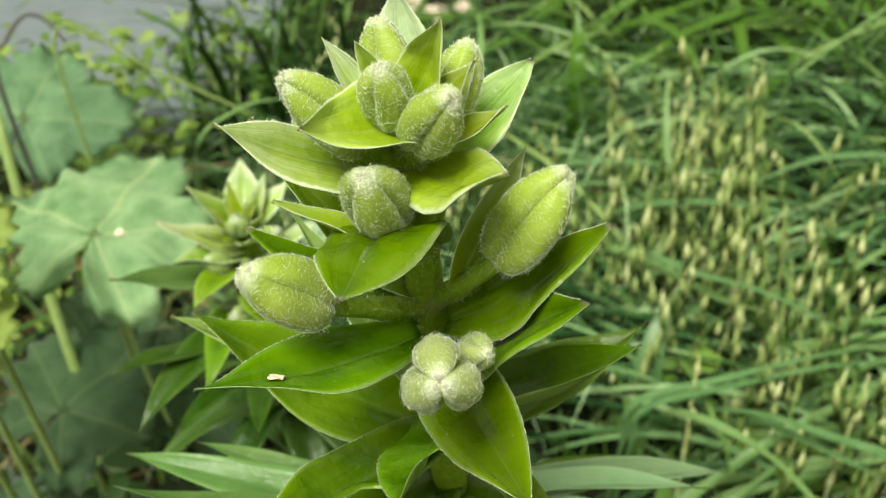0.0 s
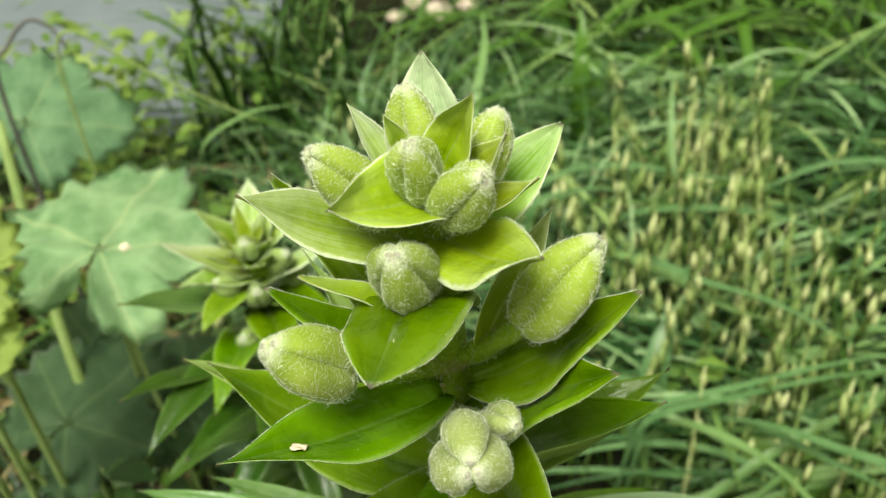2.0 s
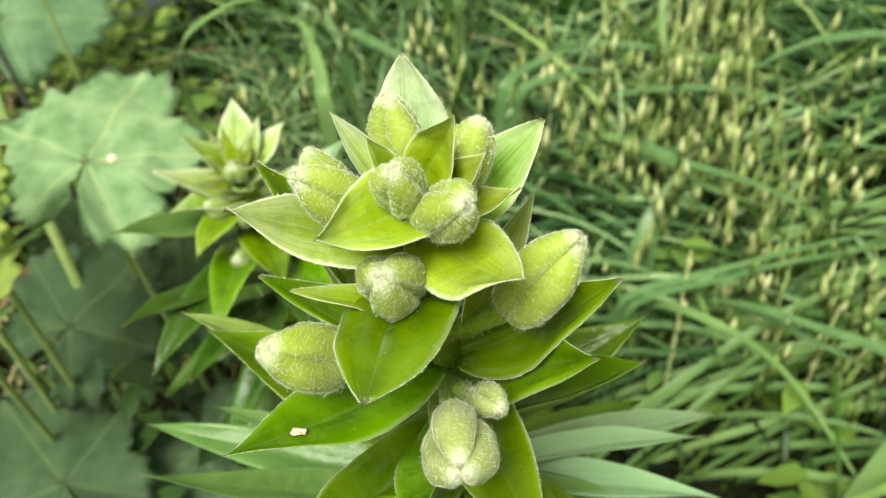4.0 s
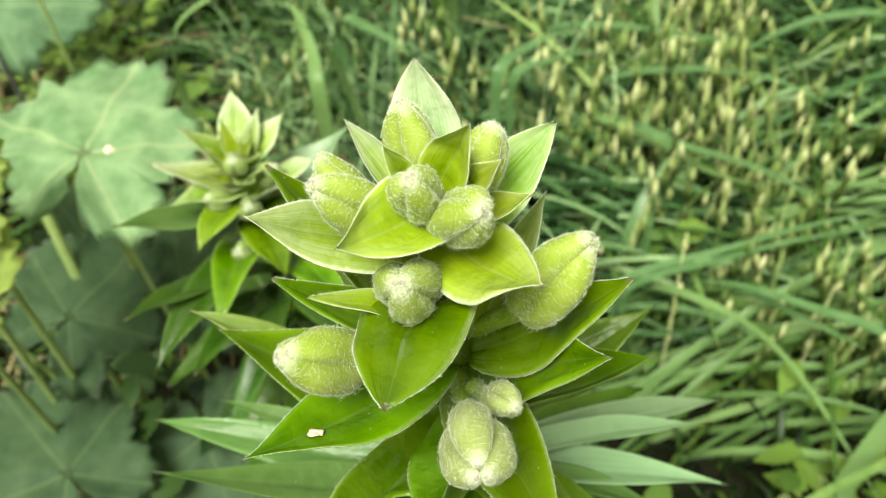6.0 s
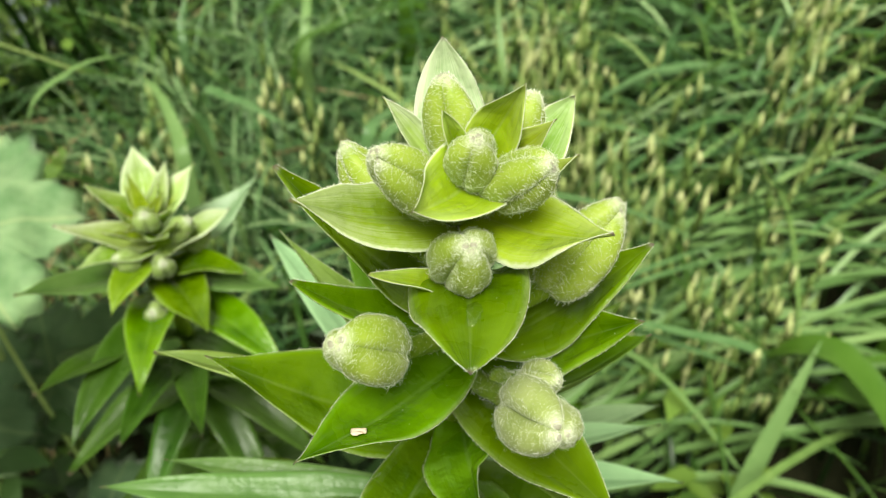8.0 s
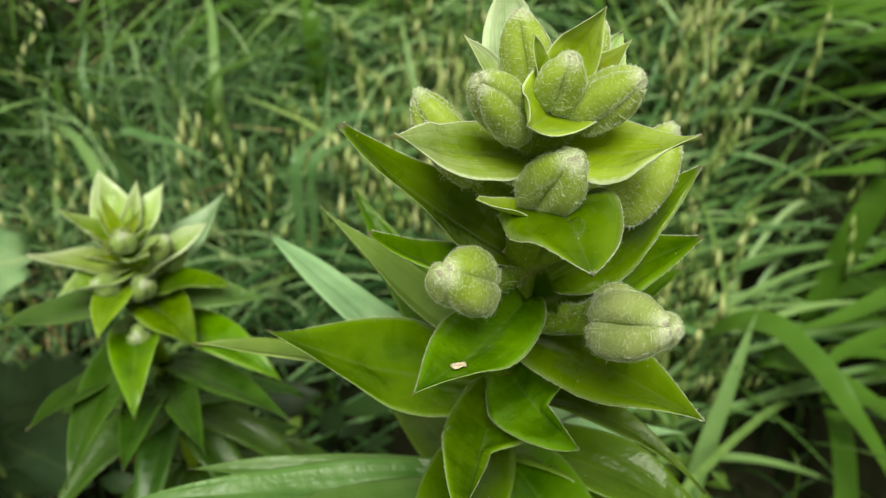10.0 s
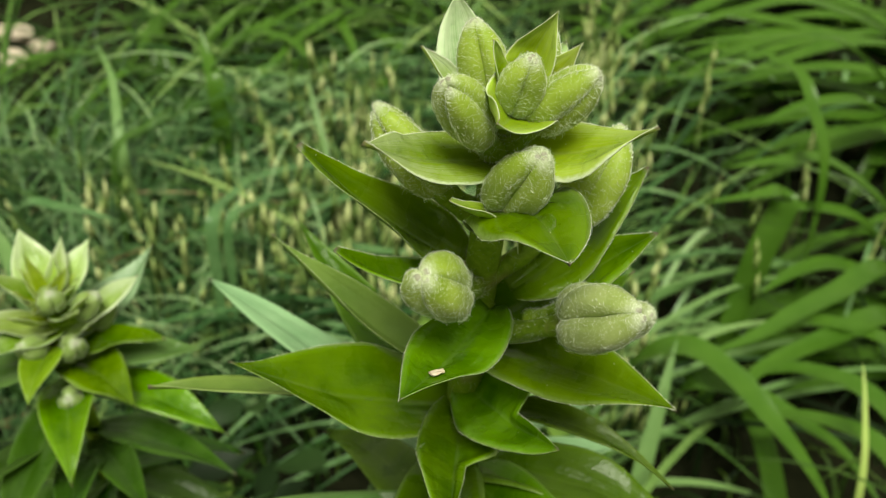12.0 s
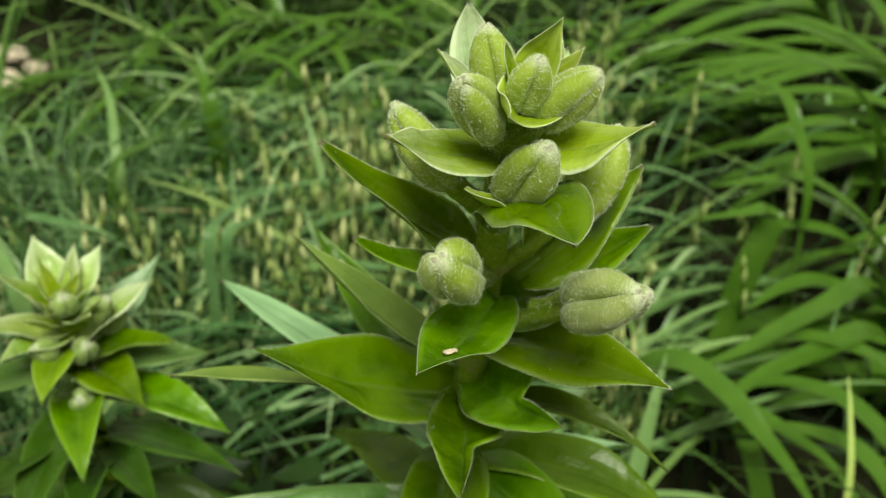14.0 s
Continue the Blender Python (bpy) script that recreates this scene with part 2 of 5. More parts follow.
oat_spike = island_material("oat_spike", [(0.15, (0.080, 0.140, 0.030)), (0.42, (0.190, 0.265, 0.075)), (0.66, (0.350, 0.410, 0.155)), (0.84, (0.540, 0.555, 0.290))], 0.55)
strap_green = island_material("strap_green", [(0.15, (0.020, 0.060, 0.004)), (0.5, (0.055, 0.130, 0.013)), (0.85, (0.125, 0.230, 0.035))], 0.32, 0.28, 25.0)
grass_pale = island_material("grass_pale", [(0.18, (0.018, 0.055, 0.015)), (0.50, (0.066, 0.145, 0.048)), (0.70, (0.155, 0.262, 0.112)), (0.84, (0.290, 0.410, 0.205))], 0.35)
weed_green = island_material("weed_green", [(0.15, (0.070, 0.130, 0.018)), (0.55, (0.120, 0.195, 0.032)), (0.9, (0.210, 0.280, 0.060))], 0.5)

young_leaf = island_material("young_leaf", [(0.15, (0.330, 0.430, 0.110)), (0.9, (0.480, 0.560, 0.190))], 0.5)


def mallow_material(name, dark, light, rib):
    m, n, l = node_material(name)
    uv = n.new("ShaderNodeUVMap")
    xyz = n.new("ShaderNodeSeparateXYZ")
    l.new(uv.outputs[0], xyz.inputs[0])
    geo = n.new("ShaderNodeNewGeometry")
    info = n.new("ShaderNodeObjectInfo")
    stain = noise_of(n, l, geo.outputs["Position"], 45.0, 4.0)
    color = ramp(n, l, stain, [(0.3, dark), (0.7, light)])
    # five pale ribs fan out from the stalk
    fan = maths(n, l, "ABSOLUTE", maths(n, l, "SINE", maths(n, l, "MULTIPLY", maths(n, l, "SUBTRACT", xyz.outputs[0], 0.5), math.pi * 5)))
    ribs = maths(n, l, "SUBTRACT", 1.0, maths(n, l, "MULTIPLY", maths(n, l, "MULTIPLY", fan, xyz.outputs[1]), 14.0), True)
    color = mix(n, l, maths(n, l, "MULTIPLY", ribs, 0.55), color, rib)
    hsv = n.new("ShaderNodeHueSaturation")
    l.new(color, hsv.inputs["Color"])
    l.new(maths(n, l, "ADD", maths(n, l, "MULTIPLY", info.outputs["Random"], 0.25), 0.88), hsv.inputs["Value"])
    v = n.new("ShaderNodeTexVoronoi")
    v.inputs["Scale"].default_value = 120.0
    l.new(geo.outputs["Position"], v.inputs["Vector"])
    finish(n, l, hsv.outputs[0], 0.6, v.outputs["Distance"], 0.25, 0.002, 0.25, 0.2)
    return m


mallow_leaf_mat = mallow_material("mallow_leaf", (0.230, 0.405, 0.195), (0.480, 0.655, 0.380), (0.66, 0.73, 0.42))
# rear leaf: same foliage, dimmed in colour because it stands in shade
mallow_dim_mat = mallow_material("mallow_dim_leaf", (0.150, 0.275, 0.150), (0.270, 0.420, 0.245), (0.40, 0.50, 0.28))
# low leaves: the shade under the upper ones is put into the colour
mallow_shaded_mat = mallow_material("mallow_shaded_leaf", (0.072, 0.138, 0.066), (0.130, 0.212, 0.105), (0.22, 0.31, 0.14))
mallow_stalk = plain_organic("mallow_stalk", (0.16, 0.24, 0.07), (0.27, 0.34, 0.13), 120.0, 0.55)
dry_stem = plain_organic("dry_stem", (0.06, 0.06, 0.06), (0.13, 0.125, 0.12), 150.0, 0.7)
straw = plain_organic("straw", (0.40, 0.34, 0.20), (0.58, 0.50, 0.34), 120.0, 0.7)
# damp soil, with the shade under the growth also put into its colour
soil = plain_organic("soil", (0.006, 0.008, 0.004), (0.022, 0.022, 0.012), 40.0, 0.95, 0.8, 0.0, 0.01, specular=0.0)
concrete = plain_organic("concrete", (0.098, 0.116, 0.138), (0.138, 0.157, 0.182), 18.0, 0.85, 0.4, 0.0, 0.004)


def water_material():
    m, n, l = node_material("water")
    out = n.new("ShaderNodeOutputMaterial")
    clear = n.new("ShaderNodeBsdfTransparent")
    clear.inputs[0].default_value = (0.97, 1.0, 0.95, 1)
    gloss = n.new("ShaderNodeBsdfGlossy")
    gloss.inputs["Roughness"].default_value = 0.03
    facing = n.new("ShaderNodeLayerWeight")
    rim = n.new("ShaderNodeMath")
    rim.operation = "MULTIPLY_ADD"
    l.new(facing.outputs["Facing"], rim.inputs[0])
    rim.inputs[1].default_value, rim.inputs[2].default_value = 0.36, 0.03
    both = n.new("ShaderNodeMixShader")
    l.new(rim.outputs[0], both.inputs[0])
    l.new(clear.outputs[0], both.inputs[1])
    l.new(gloss.outputs[0], both.inputs[2])
    l.new(both.outputs[0], out.inputs[0])
    return m


water = water_material()


# ---- building helpers ----
def mesh_object(name, bm, materials, parent=None, label=""):
    me = bpy.data.meshes.new(name)
    bm.to_mesh(me)
    bm.free()
    for mat in materials if isinstance(materials, (list, tuple)) else [materials]:
        me.materials.append(mat)
    for f in me.polygons:
        f.use_smooth = True
    ob = new(name, me)
    if parent is not None:
        ob.parent = parent
    if label:
        ob["label"] = label
    return ob


def part(name, bm, material, parent, label=""):
    return mesh_object(name, bm, material, parent, label)


def raw_object(name, verts, faces, material, parent=None):
    me = bpy.data.meshes.new(name)
    me.from_pydata(verts, [], faces)
    me.materials.append(material)
    for f in me.polygons:
        f.use_smooth = True
    ob = new(name, me)
    if parent is not None:
        ob.parent = parent
    return ob


def root(name, label, category, group=""):
    ob = new(name)
    ob.empty_display_size = 0.02
    return tagged(ob, label, category, group)


def bezier(a, b, c, t):
    return a * (1 - t) ** 2 + b * 2 * t * (1 - t) + c * t * t


def tube(points, radii, sides=10):
    """A closed tapered tube along points."""
    bm = bmesh.new()
    rings = []
    side = None
    for i, p in enumerate(points):
        d = (points[min(i + 1, len(points) - 1)] - points[max(i - 1, 0)]).normalized()
        if side is None:
            side = d.orthogonal().normalized()
        side = (side - d * side.dot(d)).normalized()
        other = d.cross(side)
        rings.append([bm.verts.new(p + (side * math.cos(2 * math.pi * k / sides) + other * math.sin(2 * math.pi * k / sides)) * radii[i]) for k in range(sides)])
    for a, b in zip(rings, rings[1:]):
        for k in range(sides):
            bm.faces.new((a[k], a[(k + 1) % sides], b[(k + 1) % sides], b[k]))
    bm.faces.new(rings[0][::-1])
    bm.faces.new(rings[-1])
    return bm


def smooth_path(points, steps=8):
    """Catmull-Rom through a few points."""
    pts = [Vector(p) for p in points]
    pts = [pts[0] * 2 - pts[1]] + pts + [pts[-1] * 2 - pts[-2]]
    out = []
    for i in range(1, len(pts) - 2):
        for k in range(steps):
            t = k / steps
            p0, p1, p2, p3 = pts[i - 1 : i + 3]
            out.append(0.5 * (2 * p1 + (p2 - p0) * t + (2 * p0 - 5 * p1 + 4 * p2 - p3) * t * t + (3 * p1 - p0 - 3 * p2 + p3) * t**3))
    out.append(pts[-2])
    return out


def shaft_hairs(parent, points, radii, count, rng):
    """Loose white hairs standing off a stalk."""
    verts, faces = [], []
    for k in range(count):
        i = rng.randrange(len(points) - 1)
        d = (points[i + 1] - points[i]).normalized()
        side = d.orthogonal().normalized()
        side = Matrix.Rotation(rng.uniform(0, 6.283), 3, d) @ side
        p = points[i].lerp(points[i + 1], rng.random()) + side * radii[i] * 0.97
        way = (side + d * rng.uniform(-0.9, 0.9) + d.cross(side) * rng.uniform(-0.8, 0.8)).normalized()
        size = rng.uniform(0.0004, 0.0016)
        thin = d.cross(way).normalized() * 0.000042
        n0 = len(verts)
        verts += [p - thin, p + thin, p + way * size]
        faces.append((n0, n0 + 1, n0 + 2))
    return raw_object("stalk_hairs", verts, faces, hair_white, parent)


def leaf_profile(t, blunt):
    """Half-width along the blade: clasping foot, widest below the middle, drawn-out point."""
    return 1.02 * ((t + 0.05) ** 0.5) * ((1 - t**1.9) ** (1.2 * blunt)) / ((0.50**0.5) * (0.775 ** (1.2 * blunt)))


def leaf(plant, base, tip, width, sag=0.0, out=0.0, cup=0.35, face=(0, 0, 1), blunt=1.06, mat=None, under=None,
         hairs=0, name="leaf", curl=0.0, label="", rng=random.Random(5), rows=22, cols=14, wave=0.11, roll=0.16, nick=0.0):
    """One lance-shaped blade from base to tip. sag: how far its middle hangs below the chord; out: how far it bows to its face side;
    cup: how far the margins rise; curl: the tip rolls back;
    nick: how far one side (by its sign) curls in beyond the middle of the blade."""
    base, tip, face = Vector(base), Vector(tip), Vector(face).normalized()
    chord = tip - base
    aside = chord.cross(face).normalized()
    middle = (base + tip) / 2 + Vector((0, 0, -sag)) + face * out
    control = middle * 2 - (base + tip) / 2
    length = chord.length
    phase = rng.uniform(0, 6.28)
    top, low, frames = [], [], []
    bm = bmesh.new()
    uvs = {}
    for i in range(rows + 1):
        t = i / rows
        p = bezier(base, control, tip, t)
        d = ((control - base) * (1 - t) + (tip - control) * t).normalized()
        side = d.cross(face)
        side = side.normalized() if side.length > 1e-4 else aside
        up = side.cross(d).normalized()
        if curl and t > 0.62:
            k = (t - 0.62) / 0.38
            p = p - up * curl * k * k - d * curl * 0.6 * k**3
        full = width * leaf_profile(min(t, 0.999), blunt)
        pinch = min(1.0, max(0.0, (t - 0.46) / 0.10))
        pinch = abs(nick) * pinch * pinch * (3 - 2 * pinch)
        half = full
        frames.append((p, side, up, half))
        upper, lower = [], []
        for j in range(cols + 1):
            v = 2 * j / cols - 1
            half = full * (1 - pinch) if v * nick > 0 else full
            lift = cup * half * (v * v - 0.15) - 0.10 * width * math.exp(-((v / 0.13) ** 2)) * min(1, 3 * (1 - t))
            lift += wave * width * abs(v) ** 1.5 * math.sin(phase + t * 9 + (2.1 if v > 0 else 0))
            # the margin rolls under, the face is never quite even
            rim = max(0.0, (abs(v) - 0.72) / 0.28)
            lift -= roll * half * rim * rim
            lift += 0.11 * half * noise.noise((v * 1.9 + phase, t * 4.0, phase)) + 0.05 * half * noise.noise((v * 4.0, t * 9.0 + phase, phase))
            q = p + side * half * v * (1 - 0.16 * cup * v * v - 0.05 * rim * rim) + up * lift
            thick = 0.00045 * (1 - 0.6 * v * v) + 0.00008
            a, b = bm.verts.new(q), bm.verts.new(q - up * thick)
            uvs[a] = uvs[b] = (j / cols, t)
            upper.append(a)
            lower.append(b)
        top.append(upper)
        low.append(lower)
    for i in range(rows):
        for j in range(cols):
            bm.faces.new((top[i][j], top[i + 1][j], top[i + 1][j + 1], top[i][j + 1]))
            f = bm.faces.new((low[i][j], low[i][j + 1], low[i + 1][j + 1], low[i + 1][j]))
            f.material_index = 1
        for j in (0, cols):
            bm.faces.new((top[i][j], low[i][j], low[i + 1][j], top[i + 1][j]) if j == 0 else (top[i][j], top[i + 1][j], low[i + 1][j], low[i][j]))
    for i in (0, rows):
        for j in range(cols):
            bm.faces.new((top[i][j], top[i][j + 1], low[i][j + 1], low[i][j]) if i == 0 else (top[i][j], low[i][j], low[i][j + 1], top[i][j + 1]))
    margins = [(row[0].co.copy(), row[-1].co.copy()) for row in top]
    layer = bm.loops.layers.uv.new("UVMap")
    for f in bm.faces:
        for loop in f.loops:
            loop[layer].uv = uvs[loop.vert]
    bmesh.ops.recalc_face_normals(bm, faces=bm.faces)
    ob = part(name, bm, [mat or leaf_green, under or (bract_green if mat in (bract_green, bract_downy, bract_pale, bract_tipped) else leaf_under)], plant, label)
    if hairs:
        verts, faces = [], []
        for k in range(int(hairs * 7.0)):
            t = rng.uniform(0.02, 0.995)
            i = min(int(t * rows), rows - 1)
            s = t * rows - i
            j = rng.choice((0, cols))
            edge = -1 if j == 0 else 1
            a, b = frames[i], frames[i + 1]
            e0, e1 = margins[i][j > 0], margins[i + 1][j > 0]
            p, side, up, half = (a[0].lerp(b[0], s), a[1].lerp(b[1], s), a[2].lerp(b[2], s), a[3] * (1 - s) + b[3] * s)
            q = e0.lerp(e1, s) - side * edge * 0.00006
            along = (b[0] - a[0]).normalized()
            size = rng.uniform(0.00015, 0.00055) if rng.random() < 0.9 else rng.uniform(0.0005, 0.0011)
            way = (side * edge * rng.uniform(0.3, 1.0) + up * rng.uniform(-0.3, 0.7) + along * rng.uniform(-1.0, 1.0)).normalized()
            thin = along * 0.000055
            n0 = len(verts)
            verts += [q - thin, q + thin, q + way * size]
            faces.append((n0, n0 + 1, n0 + 2))
        raw_object("margin_hairs", verts, faces, hair_white, ob)
    return ob


def bud(plant, base, tip, radius, roll=0.0, hairs=750, stalk=None, rng=random.Random(11), name="flower_bud", label="", thick=0.0038, mat=None, full=0.545):
    """A closed bud of three plump sepals that bulge side by side and end as blunt knobs, felted, with its stalk."""
    base, tip = Vector(base), Vector(tip)
    axis = tip - base
    length = axis.length
    axis.normalize()
    x = axis.orthogonal().normalized()
    ref = Vector((0, 0, 1)) - axis * axis.z
    if ref.length > 0.1:
        x = ref.normalized()
    x = Matrix.Rotation(radians(roll), 3, axis) @ x
    y = axis.cross(x)
    around, along = 20, 18
    lobes = []
    for k in range(3):
        a = radians(60 + 120 * k + rng.uniform(-7, 7))
        o = x * math.cos(a) + y * math.sin(a)
        lobes.append((o, axis.cross(o), rng.uniform(0.97, 1.05), rng.uniform(0, 50)))

    def surface(lobe, s, a):
        """Place and outward direction on one sepal: s from foot to point, a from its ridge."""
        o, t, reach, seed = lobe
        s = min(max(s, 0.0), 1.0)
        swell = max(0.0, 1 - abs(2 * s**0.88 - 1) ** 2.6) ** 0.5
        away = radius * (0.20 + (0.86 - full) * math.sin(math.pi * (0.12 + 0.74 * s))) * (1 - 0.66 * max(0.0, (s - 0.62) / 0.38) ** 2)
        fat = full * radius * swell * (1.08 - 0.27 * s * s)
        # a shallow furrow down each side of the ridge
        fat *= 1 - 0.085 * math.exp(-(((abs(a if a < math.pi else a - 2 * math.pi) - 0.62) / 0.20) ** 2)) * swell
        fat *= 1 + 0.06 * noise.noise((math.cos(a) * 1.3 + seed, math.sin(a) * 1.3, s * 4.0))
        n = o * math.cos(a) + t * math.sin(a) * 1.10
        p = base + axis * length * (reach * (1.01 * s - 0.015)) + o * away + n * fat
        rise = (2 * s - 1) ** 5
        return p, (n.normalized() * (1 - abs(rise)) + axis * rise).normalized()

    core = smooth_path([base, base + axis * length * 0.5, base + axis * length * 0.86], 4)
    ob = part(name, tube(core, [radius * 0.30 * math.sin(math.pi * (0.25 + 0.6 * i / (len(core) - 1))) for i in range(len(core))], 10), mat or bud_felt, plant, label)
    for lobe in lobes:
        bm = bmesh.new()
        uvs = {}
        rings = []
        for i in range(1, along):
            s = 0.5 - 0.5 * math.cos(math.pi * i / along)
            ring = []
            for k in range(around):
                vert = bm.verts.new(surface(lobe, s, 2 * math.pi * k / around)[0])
                uvs[vert] = (k / around, s)
                ring.append(vert)
            rings.append(ring)
        ends = []
        for s in (0.0, 1.0):
            vert = bm.verts.new(surface(lobe, s, 0.0)[0])
            uvs[vert] = (0.0, s)
            ends.append(vert)
        for a, b in zip(rings, rings[1:]):
            for k in range(around):
                bm.faces.new((a[k], a[(k + 1) % around], b[(k + 1) % around], b[k]))
        for k in range(around):
            bm.faces.new((rings[0][(k + 1) % around], rings[0][k], ends[0]))
            bm.faces.new((rings[-1][k], rings[-1][(k + 1) % around], ends[1]))
        layer = bm.loops.layers.uv.new("UVMap")
        for f in bm.faces:
            for loop in f.loops:
                loop[layer].uv = uvs[loop.vert]
        bmesh.ops.recalc_face_normals(bm, faces=bm.faces)
        part("sepal", bm, mat or bud_felt, ob)
    if hairs:
        verts, faces = [], []
        for k in range(int(hairs * 5.2)):
            lobe = rng.choice(lobes)
            a = rng.uniform(-1.9, 1.9)
            s = rng.uniform(0.02, 0.995)
            kind = rng.random()
            size = rng.uniform(0.0003, 0.0008) if rng.random() < 0.72 else rng.uniform(0.0007, 0.0014)
            if kind < 0.07:
                # loose wisps round the foot and along the furrows
                s, size = rng.uniform(0.01, 0.5) ** 1.3, rng.uniform(0.0010, 0.0025)
            elif kind < 0.20:
                a, size = rng.choice((-1, 1)) * rng.gauss(1.35, 0.2), rng.uniform(0.0006, 0.0015)
            elif kind < 0.28:
                s, a = rng.uniform(0.90, 0.995), rng.uniform(-3.1, 3.1)
            p, n = surface(lobe, s, a)
            tangent = axis.cross(n)
            tangent = tangent.normalized() if tangent.length > 0.01 else x
            way = (n * rng.uniform(0.15, 0.75) + tangent * rng.uniform(-0.9, 0.9) - axis * rng.uniform(-0.7, 0.9)).normalized()
            bend = (way - n * rng.uniform(0.2, 0.8) + tangent * rng.uniform(-1.0, 1.0) - axis * rng.uniform(-0.5, 0.8)).normalized()
            thin = tangent.cross(way).normalized() * 0.000046
            n0 = len(verts)
            m = p + way * size * 0.55
            verts += [p - thin, p + thin, m - thin * 0.8, m + thin * 0.8, m + bend * size * 0.5]
            faces += [(n0, n0 + 1, n0 + 3, n0 + 2), (n0 + 2, n0 + 3, n0 + 4)]
        raw_object("felt_hairs", verts, faces, hair_white, ob)
    if stalk is not None:
        pts = smooth_path([stalk, (Vector(stalk) * 0.5 + base * 0.5) - Vector((0, 0, 0.0015)), base + axis * length * 0.10], 5)
        radii = [thick * (0.90 + 0.45 * (1 - i / (len(pts) - 1)) ** 3 + 0.06 * math.sin(i * 1.7)) for i in range(len(pts))]
        shaft = part("pedicel", tube(pts, radii, 14), stem_green, plant)
        if hairs > 280:
            shaft_hairs(shaft, pts, radii, 420, rng)
    return ob


def axis_at(z):
    """The leaning upper stem of the near lily."""
    return Vector((0.0224 / 0.9916 * (0.72 - z), 0.1276 / 0.9916 * (0.72 - z), z))


# ---- ground and pavement ----
def ground_sheet():
    verts, faces = [], []
    size = 48
    edges = [-60, -20, -8, -4] + [-2.5 + i * 0.1 for i in range(size + 1)] + [4, 8, 20, 60]
    m = len(edges)
    for yy in edges:
        for xx in edges:
            near = abs(xx) < 4 and abs(yy) < 4
            verts.append((xx, yy + 0.6, 0.012 * noise.noise((xx * 3, yy * 3, 0.0)) if near else 0.0))
    for i in range(m - 1):
        for j in range(m - 1):
            faces.append((i * m + j, i * m + j + 1, (i + 1) * m + j + 1, (i + 1) * m + j))
    return tagged(raw_object("ground", verts, faces, soil), "damp soil under the meadow growth, coloured darker for the shade there", "ground", "", "structure")


ground_sheet()


def pavement_slab():
    bm = bmesh.new()
    bmesh.ops.create_cube(bm, size=1.0, matrix=Matrix.Translation((-4.33, 2.40, 0.03)) @ Matrix.Diagonal((8.0, 2.2, 0.09, 1)))
    bmesh.ops.bevel(bm, geom=bm.edges[:], offset=0.012, segments=2, affect="EDGES")
    ob = mesh_object("pavement", bm, concrete)
    for f in ob.data.polygons:
        f.use_smooth = False
    return tagged(ob, "pale grey concrete path beside the overgrown bed", "pavement", "", "structure")


pavement_slab()

# ---- the near lily ----
lily = root("lily_plant", "green budding lily with felted three-lobed buds and wet leaves", "plant", "budding lilies")
stem_pts = smooth_path([(0.012, 0.07, 0.0), (0.012, 0.066, 0.25), (0.008, 0.045, 0.45), (0.0032, 0.018, 0.58), axis_at(0.66), axis_at(0.72), axis_at(0.775)], 6)
stem_radii = [0.0068 - 0.0024 * (i / len(stem_pts)) ** 2 for i in range(len(stem_pts))]
lily_stem = part("stem", tube(stem_pts, stem_radii, 16), stem_green, lily)
shaft_hairs(lily_stem, stem_pts[24:], stem_radii[24:], 900, random.Random(21))

# crown of bracts round the topmost buds
leaf(lily, axis_at(0.764) + Vector((0, 0.003, 0)), (-0.0014, 0.0174, 0.800), 0.0105, blunt=0.85, out=-0.004, cup=0.30, face=(0, -0.9, 0.45), mat=bract_pale, hairs=150)
leaf(lily, axis_at(0.764) + Vector((0.003, 0, 0)), (0.0304, 0.0091, 0.7831), 0.0096, blunt=0.85, sag=0.002, cup=0.45, face=(-0.35, -0.6, 0.7), mat=bract_tipped, hairs=150)
leaf(lily, axis_at(0.772) + Vector((-0.003, 0.001, 0)), (-0.0188, 0.0053, 0.7944), 0.0046, cup=0.8, face=(0.45, -0.7, 0.5), mat=bract_downy, hairs=110)
leaf(lily, axis_at(0.764), (-0.0439, -0.0107, 0.7826), 0.0110, sag=0.0022, cup=0.20, face=(0.15, -0.25, 1), mat=bract_tipped, hairs=260)
leaf(lily, axis_at(0.782) + Vector((0.003, -0.002, 0)), (-0.0214, -0.0314, 0.7921), 0.0104, sag=0.0020, cup=0.60, face=(0.50, -0.22, 0.85), mat=bract_green, hairs=160)
leaf(lily, axis_at(0.767), (0.0195, -0.0404, 0.7839), 0.0112, sag=0.0035, cup=0.12, face=(-0.25, 0.0, 1), mat=bract_green, hairs=220)
leaf(lily, axis_at(0.782) + Vector((0.001, 0, 0)), (0.0080, -0.0126, 0.8045), 0.0068, out=-0.002, cup=0.55, face=(-0.45, -0.75, 0.4), mat=bract_green, hairs=110)
leaf(lily, axis_at(0.778) + Vector((0.004, 0, 0)), (0.0149, -0.0152, 0.7962), 0.0046, sag=0.001, cup=0.5, face=(-0.5, -0.5, 0.7), mat=bract_green, hairs=90)
leaf(lily, axis_at(0.772) + Vector((0.005, 0, 0)), (0.0217, -0.0150, 0.7849), 0.0044, sag=0.002, cup=0.5, face=(-0.3, -0.2, 1), mat=bract_green, hairs=80)
leaf(lily, axis_at(0.785) + Vector((-0.003, -0.002, 0)), (-0.0098, -0.0124, 0.8012), 0.0031, cup=0.5, face=(0.3, -0.8, 0.4), mat=bract_green, hairs=70)

